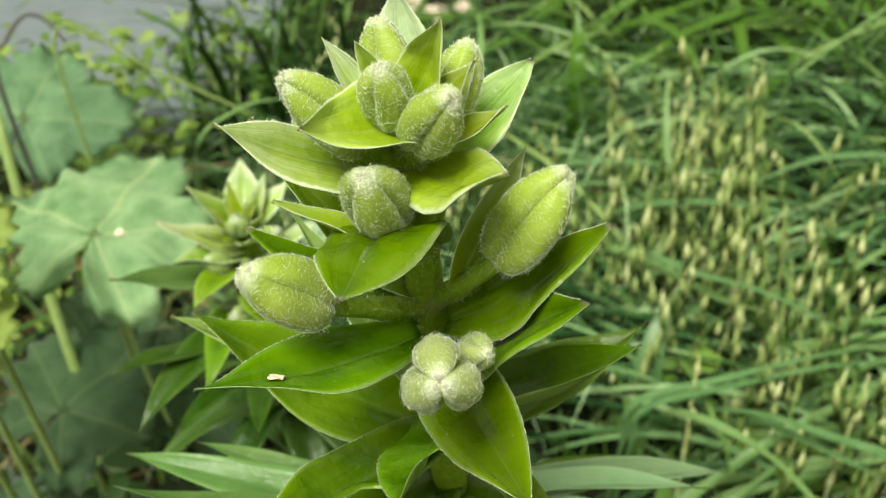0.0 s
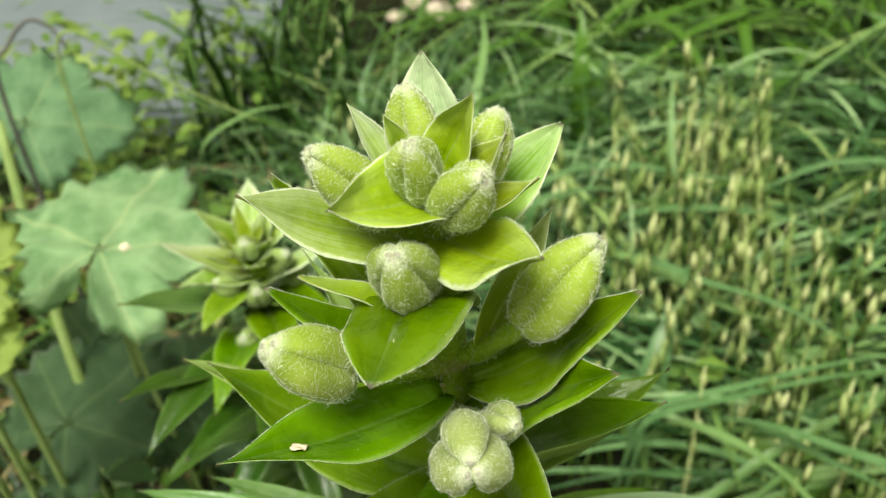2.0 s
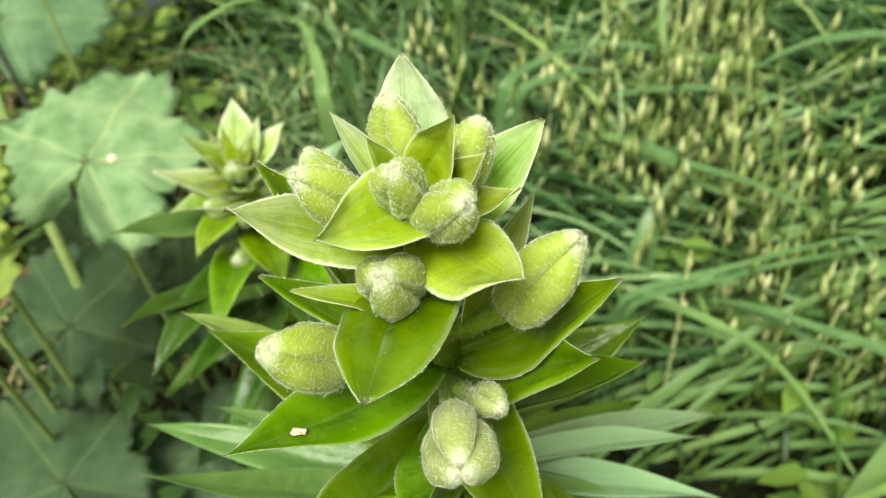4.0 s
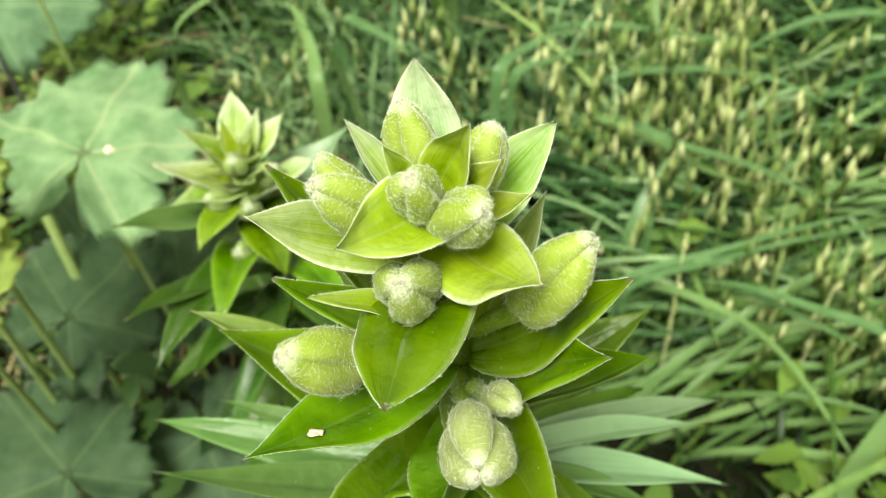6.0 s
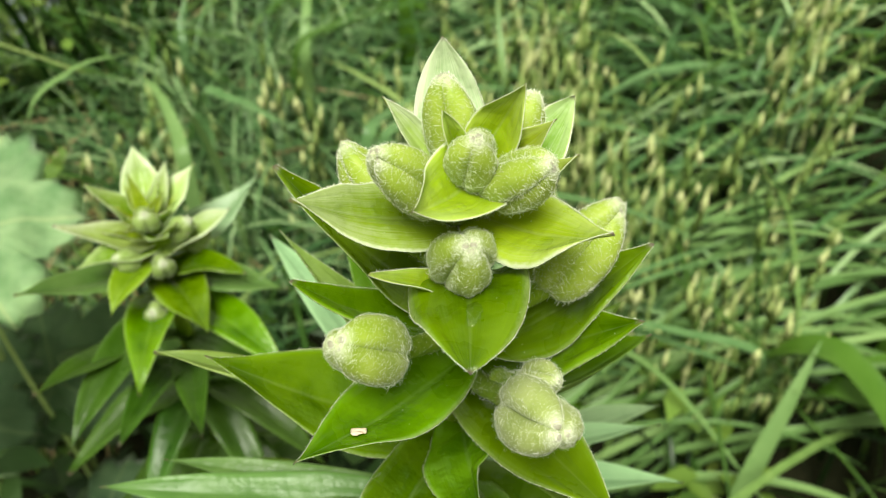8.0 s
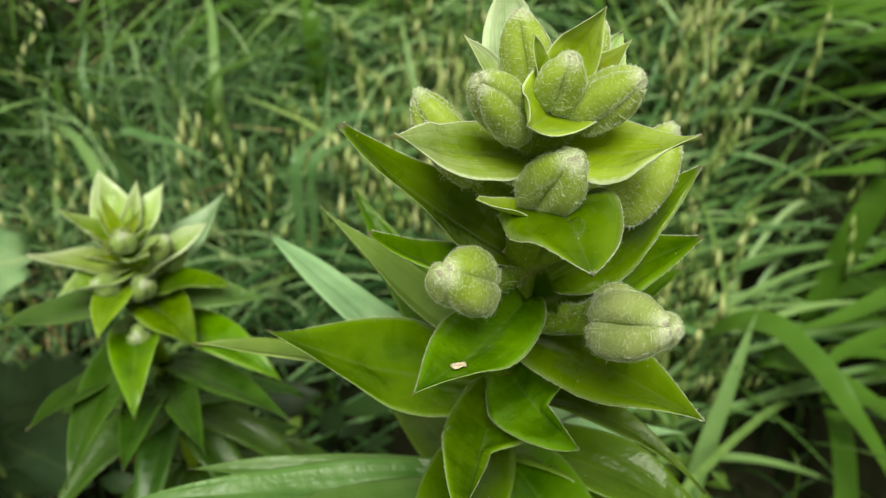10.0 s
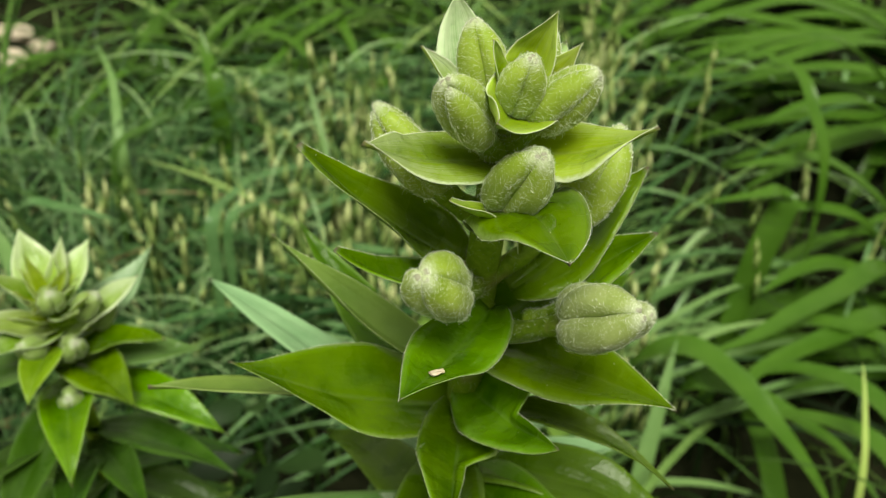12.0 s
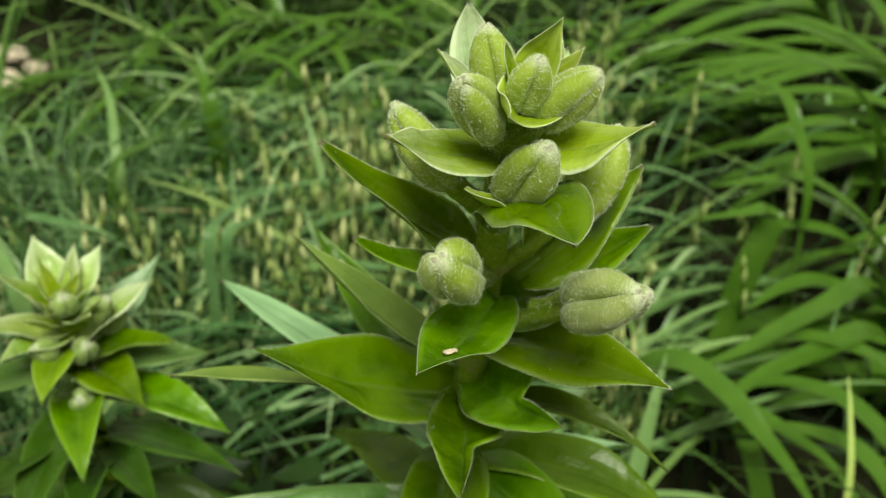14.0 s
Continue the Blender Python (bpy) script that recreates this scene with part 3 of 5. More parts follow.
bud(lily, (-0.0035, -0.0125, 0.7815), (-0.0048, -0.0208, 0.7990), 0.0058, 30, stalk=axis_at(0.775))
bud(lily, (0.0015, -0.0140, 0.7770), (0.0095, -0.0285, 0.7955), 0.0066, 10, stalk=axis_at(0.768))
bud(lily, (-0.0110, -0.0110, 0.7750), (-0.0253, -0.0166, 0.7960), 0.0066, 50, stalk=axis_at(0.766))
bud(lily, (-0.0150, 0.0010, 0.7530), (-0.0282, 0.0135, 0.7765), 0.0068, 20, stalk=axis_at(0.742))
bud(lily, (-0.0025, -0.0030, 0.7770), (-0.0054, 0.0026, 0.7990), 0.0064, 60, stalk=axis_at(0.770))
bud(lily, (0.0070, -0.0050, 0.7750), (0.0150, -0.0024, 0.7945), 0.0060, 0, stalk=axis_at(0.766))

# second storey: the large buds in the leaf axils
leaf(lily, axis_at(0.7197), (-0.0443, 0.0271, 0.7626), 0.0118, sag=0.003, cup=0.55, face=(0.5, -0.5, 0.8), mat=leaf_green, hairs=220)
leaf(lily, axis_at(0.750) + Vector((-0.005, -0.014, 0)), (-0.0303, -0.0275, 0.7727), 0.0044, sag=0.000, cup=0.5, face=(0.2, -0.1, 1), mat=bract_green, hairs=90)
leaf(lily, axis_at(0.7400), (-0.0154, -0.0541, 0.7657), 0.0146, sag=-0.010, out=0.0, cup=0.05, face=(-0.1, 0.1, 1), mat=leaf_green, hairs=240, blunt=0.72)
leaf(lily, axis_at(0.7098), (-0.0458, 0.0037, 0.7431), 0.0094, sag=0.003, cup=0.4, face=(0.3, -0.2, 1), mat=leaf_green, hairs=200)
leaf(lily, axis_at(0.7160) + Vector((0.0050, -0.0085, 0)), (0.0463, -0.0147, 0.7503), 0.0116, sag=0.004, cup=0.22, face=(-0.35, -0.25, 1), mat=leaf_green, hairs=240)
leaf(lily, axis_at(0.6970), (0.0383, -0.0298, 0.7392), 0.0140, sag=0.002, cup=0.18, face=(-0.2, -0.40, 1), mat=leaf_green, hairs=220)
leaf(lily, axis_at(0.7130) + Vector((-0.0020, -0.0090, 0)), (-0.0532, -0.0440, 0.7340), 0.0127, sag=0.003, cup=0.26, face=(0.05, 0.0, 1), mat=leaf_green, hairs=240)
leaf(lily, axis_at(0.6880), (0.0216, -0.0654, 0.7087), 0.0130, sag=-0.002, cup=0.22, face=(-0.40, 0.0, 1), mat=leaf_green, hairs=240, curl=0.002)

bud(lily, (-0.0070, -0.0170, 0.7560), (-0.0097, -0.0343, 0.7820), 0.0078, 5, 1000, stalk=axis_at(0.738))
bud(lily, (0.0190, -0.0145, 0.7405), (0.0360, -0.0130, 0.7645), 0.0084, 50, 1000, stalk=axis_at(0.716), thick=0.0031)
bud(lily, (-0.0243, -0.0208, 0.7355), (-0.0392, -0.0307, 0.7556), 0.0085, 60, 1000, stalk=axis_at(0.715), thick=0.0031)
bud(lily, (0.0030, -0.0380, 0.7270), (0.0031, -0.0620, 0.7490), 0.0090, 60, 1000, stalk=axis_at(0.692), thick=0.0031, mat=bud_grey, full=0.50)
bud(lily, (0.0090, -0.0270, 0.7225), (0.0145, -0.0362, 0.7305), 0.0046, 20, 300, stalk=(0.0050, -0.0180, 0.7120), thick=0.0022, mat=bud_grey)
bud(lily, (0.0060, 0.0090, 0.7500), (0.0120, 0.0180, 0.7700), 0.0060, 40, 300, stalk=axis_at(0.735))

leaf(lily, (0.0085, -0.0085, 0.7280), (0.0291, 0.0114, 0.7575), 0.0056, sag=0.000, cup=0.60, face=(-0.15, -0.90, 0.5), mat=bract_tipped, hairs=120)

for z, a in ((0.7130, 0.5), (0.7100, 3.9), (0.6950, 5.2), (0.7210, 2.4)):
    bm = bmesh.new()
    bmesh.ops.create_icosphere(bm, subdivisions=2, radius=0.0032)
    for v in bm.verts:
        v.co.z *= 0.55
        v.co *= 1 + 0.12 * noise.noise(v.co * 900)
        v.co += axis_at(z) + Vector((math.cos(a), math.sin(a), 0)) * 0.0032
    part("leaf_node", bm, stem_pink, lily, "pinkish scarred joint of a leaf")

# third storey: broad plain leaves
leaf(lily, axis_at(0.6560), (-0.0735, 0.0225, 0.6990), 0.0190, sag=0.006, cup=0.40, face=(0.3, -0.35, 1), mat=leaf_green, hairs=160, wave=0.10)
leaf(lily, axis_at(0.6650), (-0.0446, 0.0554, 0.7140), 0.0086, sag=0.005, cup=0.8, face=(0.5, -0.6, 0.6), mat=leaf_olive, under=leaf_olive, hairs=120)
leaf(lily, axis_at(0.6400), (-0.0938, 0.0535, 0.6695), 0.0132, sag=-0.008, cup=0.30, face=(0.2, 0.6, 1), mat=leaf_olive, under=leaf_olive)
leaf(lily, axis_at(0.6350), (-0.0209, 0.0944, 0.6878), 0.0110, sag=0.004, cup=0.4, face=(0.0, -0.8, 0.6), mat=leaf_deep, under=leaf_olive)
leaf(lily, axis_at(0.6640), (-0.0098, -0.0535, 0.6998), 0.0145, sag=0.002, cup=0.30, face=(-0.45, 0.2, 1), mat=leaf_green, hairs=180, nick=-0.78, rows=40, blunt=0.9)
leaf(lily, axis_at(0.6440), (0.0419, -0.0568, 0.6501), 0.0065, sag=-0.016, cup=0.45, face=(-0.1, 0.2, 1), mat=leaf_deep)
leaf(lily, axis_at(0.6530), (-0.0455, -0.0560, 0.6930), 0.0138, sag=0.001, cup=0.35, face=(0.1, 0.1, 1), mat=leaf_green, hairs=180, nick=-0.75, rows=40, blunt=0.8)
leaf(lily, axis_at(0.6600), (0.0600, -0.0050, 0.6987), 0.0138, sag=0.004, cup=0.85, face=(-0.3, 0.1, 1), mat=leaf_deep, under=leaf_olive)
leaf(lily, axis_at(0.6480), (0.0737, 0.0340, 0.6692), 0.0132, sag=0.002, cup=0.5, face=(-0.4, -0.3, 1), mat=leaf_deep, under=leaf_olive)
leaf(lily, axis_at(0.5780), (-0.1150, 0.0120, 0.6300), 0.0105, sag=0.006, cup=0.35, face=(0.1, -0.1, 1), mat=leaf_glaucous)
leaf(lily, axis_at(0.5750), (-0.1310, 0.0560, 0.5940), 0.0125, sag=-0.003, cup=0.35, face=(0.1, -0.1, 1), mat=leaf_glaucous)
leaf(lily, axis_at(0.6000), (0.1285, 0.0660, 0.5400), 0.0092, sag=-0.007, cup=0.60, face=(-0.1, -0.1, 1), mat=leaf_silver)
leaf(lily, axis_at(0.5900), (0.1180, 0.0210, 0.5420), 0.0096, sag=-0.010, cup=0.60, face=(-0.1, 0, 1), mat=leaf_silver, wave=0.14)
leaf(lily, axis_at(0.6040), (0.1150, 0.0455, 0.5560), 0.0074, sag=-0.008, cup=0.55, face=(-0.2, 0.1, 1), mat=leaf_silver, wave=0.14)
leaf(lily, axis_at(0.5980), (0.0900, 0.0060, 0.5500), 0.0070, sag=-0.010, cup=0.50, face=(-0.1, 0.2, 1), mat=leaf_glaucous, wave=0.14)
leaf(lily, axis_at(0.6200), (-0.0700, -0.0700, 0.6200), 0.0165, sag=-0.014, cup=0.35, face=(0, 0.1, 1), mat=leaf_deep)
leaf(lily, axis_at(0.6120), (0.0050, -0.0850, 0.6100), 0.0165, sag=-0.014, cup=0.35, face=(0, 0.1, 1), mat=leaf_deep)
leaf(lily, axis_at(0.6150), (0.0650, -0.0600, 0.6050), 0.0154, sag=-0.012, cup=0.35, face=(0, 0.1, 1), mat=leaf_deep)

leaf(lily, axis_at(0.6150), (-0.0470, 0.1400, 0.6340), 0.0120, sag=-0.006, cup=0.3, face=(0.3, -0.5, 0.8), mat=leaf_silver, under=leaf_glaucous)
leaf(lily, axis_at(0.5800), (-0.1080, 0.0720, 0.5800), 0.0080, sag=-0.003, cup=0.4, face=(0.1, -0.1, 1), mat=leaf_glaucous)
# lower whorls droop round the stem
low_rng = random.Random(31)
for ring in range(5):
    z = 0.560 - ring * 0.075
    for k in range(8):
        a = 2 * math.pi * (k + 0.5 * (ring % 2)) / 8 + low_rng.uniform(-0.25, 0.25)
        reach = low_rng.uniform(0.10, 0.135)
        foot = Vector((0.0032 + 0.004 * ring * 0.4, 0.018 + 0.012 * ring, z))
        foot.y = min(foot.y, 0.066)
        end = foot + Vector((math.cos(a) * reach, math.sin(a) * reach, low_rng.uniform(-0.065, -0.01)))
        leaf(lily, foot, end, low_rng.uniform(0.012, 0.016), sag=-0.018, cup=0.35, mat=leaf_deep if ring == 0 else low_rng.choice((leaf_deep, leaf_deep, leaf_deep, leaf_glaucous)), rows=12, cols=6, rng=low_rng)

# ---- the lily behind ----
lily_b = root("lily_plant", "smaller green budding lily standing behind in the grass", "plant", "budding lilies")
top_b = Vector((-0.108, 0.226, 0.590))
foot_b = Vector((-0.100, 0.250, 0.0))


def axis_b(z):
    return foot_b.lerp(top_b, z / 0.590)


part("stem", tube(smooth_path([foot_b, axis_b(0.3), axis_b(0.50), axis_b(0.585)], 6), [0.006 - 0.0001 * i for i in range(19)], 12), stem_green, lily_b)
leaf(lily_b, axis_b(0.575), (-0.1098, 0.2620, 0.6060), 0.0126, out=-0.003, cup=0.4, face=(0, -0.9, 0.4), mat=bract_downy)
leaf(lily_b, axis_b(0.575), (-0.0783, 0.2437, 0.6012), 0.0109, cup=0.45, face=(-0.5, -0.4, 0.8), mat=bract_downy)
leaf(lily_b, axis_b(0.555), (-0.0454, 0.2582, 0.5731), 0.0135, sag=0.006, cup=0.4, face=(-0.3, -0.3, 1), mat=leaf_silver)
leaf(lily_b, axis_b(0.573), (-0.1321, 0.2235, 0.6140), 0.0088, cup=0.45, face=(0.6, -0.3, 0.8), mat=bract_tipped)
leaf(lily_b, axis_b(0.565), (-0.1530, 0.2190, 0.5950), 0.0109, sag=0.003, cup=0.45, face=(0.3, -0.1, 1), mat=bract_downy)
leaf(lily_b, axis_b(0.575), (-0.0980, 0.1980, 0.5920), 0.0074, sag=0.003, cup=0.45, face=(-0.1, 0.2, 1), mat=bract_tipped)
leaf(lily_b, axis_b(0.560), (-0.0640, 0.2150, 0.5900), 0.0140, sag=0.004, cup=0.4, face=(-0.2, 0, 1), mat=bract_downy)
leaf(lily_b, axis_b(0.552), (-0.1330, 0.1800, 0.5600), 0.0115, sag=-0.010, cup=0.4, face=(0.1, 0.2, 1), mat=leaf_light)
leaf(lily_b, axis_b(0.540), (-0.0868, 0.1706, 0.5427), 0.0159, sag=-0.008, cup=0.35, face=(-0.1, 0.2, 1), mat=leaf_green)
leaf(lily_b, axis_b(0.535), (-0.0420, 0.1850, 0.5500), 0.0115, sag=-0.004, cup=0.35, face=(-0.2, 0, 1), mat=leaf_glaucous)
leaf(lily_b, axis_b(0.525), (-0.1266, 0.1477, 0.5313), 0.0151, sag=-0.014, cup=0.35, face=(0.0, 0.2, 1), mat=leaf_green)
leaf(lily_b, axis_b(0.545), (-0.1751, 0.1882, 0.5800), 0.0123, sag=0.001, cup=0.35, face=(0.2, 0, 1), mat=leaf_glaucous)
leaf(lily_b, axis_b(0.515), (-0.1655, 0.1332, 0.5150), 0.0137, sag=-0.014, cup=0.35, face=(0.1, 0.1, 1), mat=leaf_shaded)
bud(lily_b, (-0.1060, 0.2120, 0.5560), (-0.1034, 0.2003, 0.5720), 0.0070, 60, 260, stalk=axis_b(0.545), thick=0.0026, mat=bud_young)
bud(lily_b, (-0.1080, 0.2200, 0.5830), (-0.1070, 0.2120, 0.5980), 0.0070, 60, 260, stalk=axis_b(0.575), thick=0.0026, mat=bud_young)
bud(lily_b, (-0.0960, 0.2200, 0.5720), (-0.0860, 0.2150, 0.5860), 0.0070, 60, 260, stalk=axis_b(0.565), thick=0.0026, mat=bud_young)
bud(lily_b, (-0.1180, 0.2160, 0.5620), (-0.1280, 0.2080, 0.5740), 0.0070, 60, 260, stalk=axis_b(0.555), thick=0.0026, mat=bud_young)
bud(lily_b, (-0.1120, 0.2010, 0.5340), (-0.1150, 0.1900, 0.5470), 0.0070, 60, 260, stalk=axis_b(0.525), thick=0.0026, mat=bud_young)
bud(lily_b, (-0.0900, 0.2260, 0.5560), (-0.0780, 0.2260, 0.5720), 0.0070, 60, 260, stalk=axis_b(0.550), thick=0.0026, mat=bud_young)
for ring in range(5):
    z = 0.435 - ring * 0.07
    for k in range(9):
        a = 2 * math.pi * (k + 0.5 * (ring % 2)) / 9 + low_rng.uniform(-0.25, 0.25)
        reach = low_rng.uniform(0.070, 0.10)
        foot = axis_b(z)
        end = foot + Vector((math.cos(a) * reach, math.sin(a) * reach, low_rng.uniform(-0.06, 0.0)))
        leaf(lily_b, foot, end, low_rng.uniform(0.012, 0.015), sag=-0.016, cup=0.35, mat=leaf_shaded, rows=12, cols=6, rng=low_rng)

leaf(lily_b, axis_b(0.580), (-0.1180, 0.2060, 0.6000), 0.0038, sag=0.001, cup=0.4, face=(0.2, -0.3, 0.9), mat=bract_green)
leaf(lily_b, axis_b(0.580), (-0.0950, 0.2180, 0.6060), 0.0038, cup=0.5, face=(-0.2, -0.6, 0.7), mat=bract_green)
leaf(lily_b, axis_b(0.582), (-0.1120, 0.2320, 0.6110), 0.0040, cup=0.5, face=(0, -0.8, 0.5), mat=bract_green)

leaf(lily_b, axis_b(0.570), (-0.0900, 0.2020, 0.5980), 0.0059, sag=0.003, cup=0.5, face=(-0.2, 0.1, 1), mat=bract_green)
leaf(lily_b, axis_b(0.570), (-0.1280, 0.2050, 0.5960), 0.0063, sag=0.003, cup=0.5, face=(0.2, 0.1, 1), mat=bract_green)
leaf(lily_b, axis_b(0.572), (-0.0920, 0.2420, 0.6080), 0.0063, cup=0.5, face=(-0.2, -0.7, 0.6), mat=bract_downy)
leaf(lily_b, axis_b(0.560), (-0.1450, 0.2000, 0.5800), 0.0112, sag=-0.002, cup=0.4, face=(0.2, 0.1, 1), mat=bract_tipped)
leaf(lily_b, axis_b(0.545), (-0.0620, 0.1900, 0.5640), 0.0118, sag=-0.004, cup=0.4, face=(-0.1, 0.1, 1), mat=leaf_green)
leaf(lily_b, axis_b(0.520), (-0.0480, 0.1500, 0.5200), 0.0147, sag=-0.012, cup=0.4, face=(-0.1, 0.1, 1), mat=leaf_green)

leaf(lily_b, axis_b(0.470), (-0.0986, 0.1212, 0.5203), 0.0115, sag=-0.010, cup=0.4, face=(0.0, 0.1, 1), mat=leaf_shaded)
leaf(lily_b, axis_b(0.480), (-0.0507, 0.1387, 0.5010), 0.0126, sag=-0.010, cup=0.4, face=(0.0, 0.1, 1), mat=leaf_shaded)
leaf(lily_b, axis_b(0.460), (-0.1372, 0.1195, 0.5318), 0.0137, sag=-0.010, cup=0.4, face=(0.0, 0.1, 1), mat=leaf_shaded)
leaf(lily_b, axis_b(0.480), (-0.1736, 0.1485, 0.5474), 0.0126, sag=-0.010, cup=0.4, face=(0.0, 0.1, 1), mat=leaf_shaded)

# a tuft of small lime bracts packed round the topmost buds
for k in range(9):
    a = 2.4 * k
    reach = 0.010 + 0.0016 * k
    foot = axis_b(0.578)
    leaf(lily_b, foot, foot + Vector((math.cos(a) * reach, math.sin(a) * reach, 0.026 - 0.0016 * k)), 0.0048, sag=0.001, cup=0.5, face=(-math.cos(a) * 0.6, -math.sin(a) * 0.6, 0.7), mat=bract_green, rows=12, cols=6, rng=low_rng)

# ---- mallow ----
mallow_rng = random.Random(77)


def mallow_leaf(plant, centre, radius, normal, toward, foot, sort="ripe"):
    """A rounded, five-lobed leaf on its stalk; toward: where the middle lobe points."""
    centre, normal = Vector(centre), Vector(normal).normalized()
    front = Vector(toward)
    front = (front - normal * front.dot(normal)).normalized()
    side = normal.cross(front)
    bm = bmesh.new()
    uvs = {}
    rings, spokes = 9, 196
    phase = mallow_rng.uniform(0, 6)
    grid = []
    for i in range(rings + 1):
        q = i / rings
        row = []
        for k in range(spokes + 1):
            u = k / spokes
            a = (u - 0.5) * 2 * math.pi * 0.965
            # five broad lobes parted by narrow sinuses, each with blunt teeth
            across = ((u * 5) % 1.0) * 2 - 1
            lobe = int(u * 5)
            lobes = (1.0 + 0.10 * math.sin(phase * 3 + lobe * 2.3)) * (1 - 0.24 * abs(across) ** 1.7)
            notch = 1 - 0.45 * math.exp(-((math.pi - abs(a)) / 0.26) ** 2)
            teeth = 1 + (0.26 * (0.5 - abs(((across * 2.5 + 0.5) % 1.0) - 0.5)) - 0.03 + 0.05 * noise.noise((u * 30, phase, 0.0))) * q**3
            r = radius * q * (1 - (1 - lobes) * q**1.5) * notch * teeth
            r *= 1 + 0.24 * math.cos(a)
            droop = -0.16 * radius * q * q - 0.075 * radius * q * math.cos(math.pi * across) + 0.20 * radius * noise.noise((q * 3 * math.cos(a) + phase, q * 3 * math.sin(a), phase)) * q
            if sort == "young":
                droop += 0.35 * radius * q * q
            v = bm.verts.new(centre + front * r * math.cos(a) + side * r * math.sin(a) + normal * droop)
            uvs[v] = (u, q)
            row.append(v)
        grid.append(row)
    for i in range(rings):
        for k in range(spokes):
            bm.faces.new((grid[i][k], grid[i + 1][k], grid[i + 1][k + 1], grid[i][k + 1]))
    layer = bm.loops.layers.uv.new("UVMap")
    for f in bm.faces:
        for loop in f.loops:
            loop[layer].uv = uvs[loop.vert]
    bmesh.ops.solidify(bm, geom=bm.faces[:], thickness=0.0006)
    ob = part("leaf", bm, {"young": young_leaf, "ripe": mallow_leaf_mat, "dim": mallow_dim_mat, "old": mallow_shaded_mat}[sort], plant)
    foot = Vector(foot)
    mid = foot.lerp(centre, 0.55) + Vector((0, 0, 0.02))
    part("leaf_stalk", tube(smooth_path([foot, mid, centre - normal * 0.001], 6), [0.0034 - 0.0001 * i for i in range(13)], 8), mallow_stalk, plant)
    return ob


mallow = root("mallow_plant", "broad-leaved pale green mallow with lobed leaves on long stalks", "plant")
part("stem", tube(smooth_path([(-0.30, 0.33, 0.0), (-0.31, 0.34, 0.2), (-0.33, 0.40, 0.42), (-0.34, 0.45, 0.55)], 6), [0.006 - 0.0001 * i for i in range(19)], 10), mallow_stalk, mallow)
mallow_leaf(mallow, (-0.252, 0.350, 0.494), 0.084, (0.05, -0.16, 1), (0.25, 1.0, 0.1), (-0.300, 0.42, 0.10))
mallow_leaf(mallow, (-0.455, 0.712, 0.400), 0.096, (0.2, -0.45, 0.85), (0.25, 0.9, 0.3), (-0.45, 0.74, 0.05), "dim")
mallow_leaf(mallow, (-0.312, 0.246, 0.552), 0.046, (0.25, -0.40, 0.9), (0.6, 0.6, 0.1), (-0.36, 0.30, 0.15), "young")
mallow_leaf(mallow, (-0.306, 0.204, 0.516), 0.042, (0.15, -0.50, 0.85), (0.6, 0.4, 0.1), (-0.36, 0.28, 0.15), "young")
mallow_leaf(mallow, (-0.300, 0.262, 0.500), 0.016, (0.25, -0.5, 0.8), (0.6, 0.6, 0.1), (-0.33, 0.30, 0.20), "young")
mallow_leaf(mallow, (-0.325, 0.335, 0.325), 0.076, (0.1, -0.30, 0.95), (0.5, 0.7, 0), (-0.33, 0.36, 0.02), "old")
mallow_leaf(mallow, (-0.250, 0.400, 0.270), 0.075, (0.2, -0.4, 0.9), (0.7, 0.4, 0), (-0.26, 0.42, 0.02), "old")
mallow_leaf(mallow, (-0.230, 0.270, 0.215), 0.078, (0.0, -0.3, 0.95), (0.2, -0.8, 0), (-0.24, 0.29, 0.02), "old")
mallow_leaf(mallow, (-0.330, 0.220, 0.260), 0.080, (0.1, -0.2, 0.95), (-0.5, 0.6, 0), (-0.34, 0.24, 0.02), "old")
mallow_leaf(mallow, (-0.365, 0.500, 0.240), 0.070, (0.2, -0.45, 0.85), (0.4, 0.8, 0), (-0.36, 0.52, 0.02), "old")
mallow_leaf(mallow, (-0.440, 0.430, 0.420), 0.076, (0.2, -0.3, 0.9), (-0.4, 0.9, 0), (-0.42, 0.46, 0.02))

# ---- meadow: joined growth that nobody could count ----
meadow_rng = random.Random(9)


def clear_of_things(x, y, tall=True):
    if (x - 0.006) ** 2 + (y - 0.03) ** 2 < 0.05**2 or (x + 0.105) ** 2 + (y - 0.235) ** 2 < 0.04**2:
        return False
    if 0.46 + (y - 0.27) * 0.73 < x < 2.1 and -0.2 < y < 1.5 and meadow_rng.random() < (0.93 if tall else 0.72):
        return False
    if tall and math.hypot(x + 0.07, y - 0.24) < 0.41 and meadow_rng.random() < 0.85:
        return False
    if math.hypot(x - 0.05, y - 1.80) < 0.30:
        return False
    return not (-8.4 < x < -0.31 and 1.28 < y < 3.52)


def canopy(x, y):
    """Height of the grass: low in the hollow round the lilies, rising away from them."""
    r = math.hypot(x + 0.02, y - 0.05)
    h = 0.10 + 0.24 * min(1.0, max(0.0, (r - 0.22) / 0.42))
    if x < -0.22 and y > 0.6:
        h *= max(0.35, 1 - (-0.22 - x) * 3.0)
    return h * (0.8 + 0.4 * noise.noise((x * 2.3, y * 2.3, 4.0)) + (0.0 if x > -0.1 else -0.12))


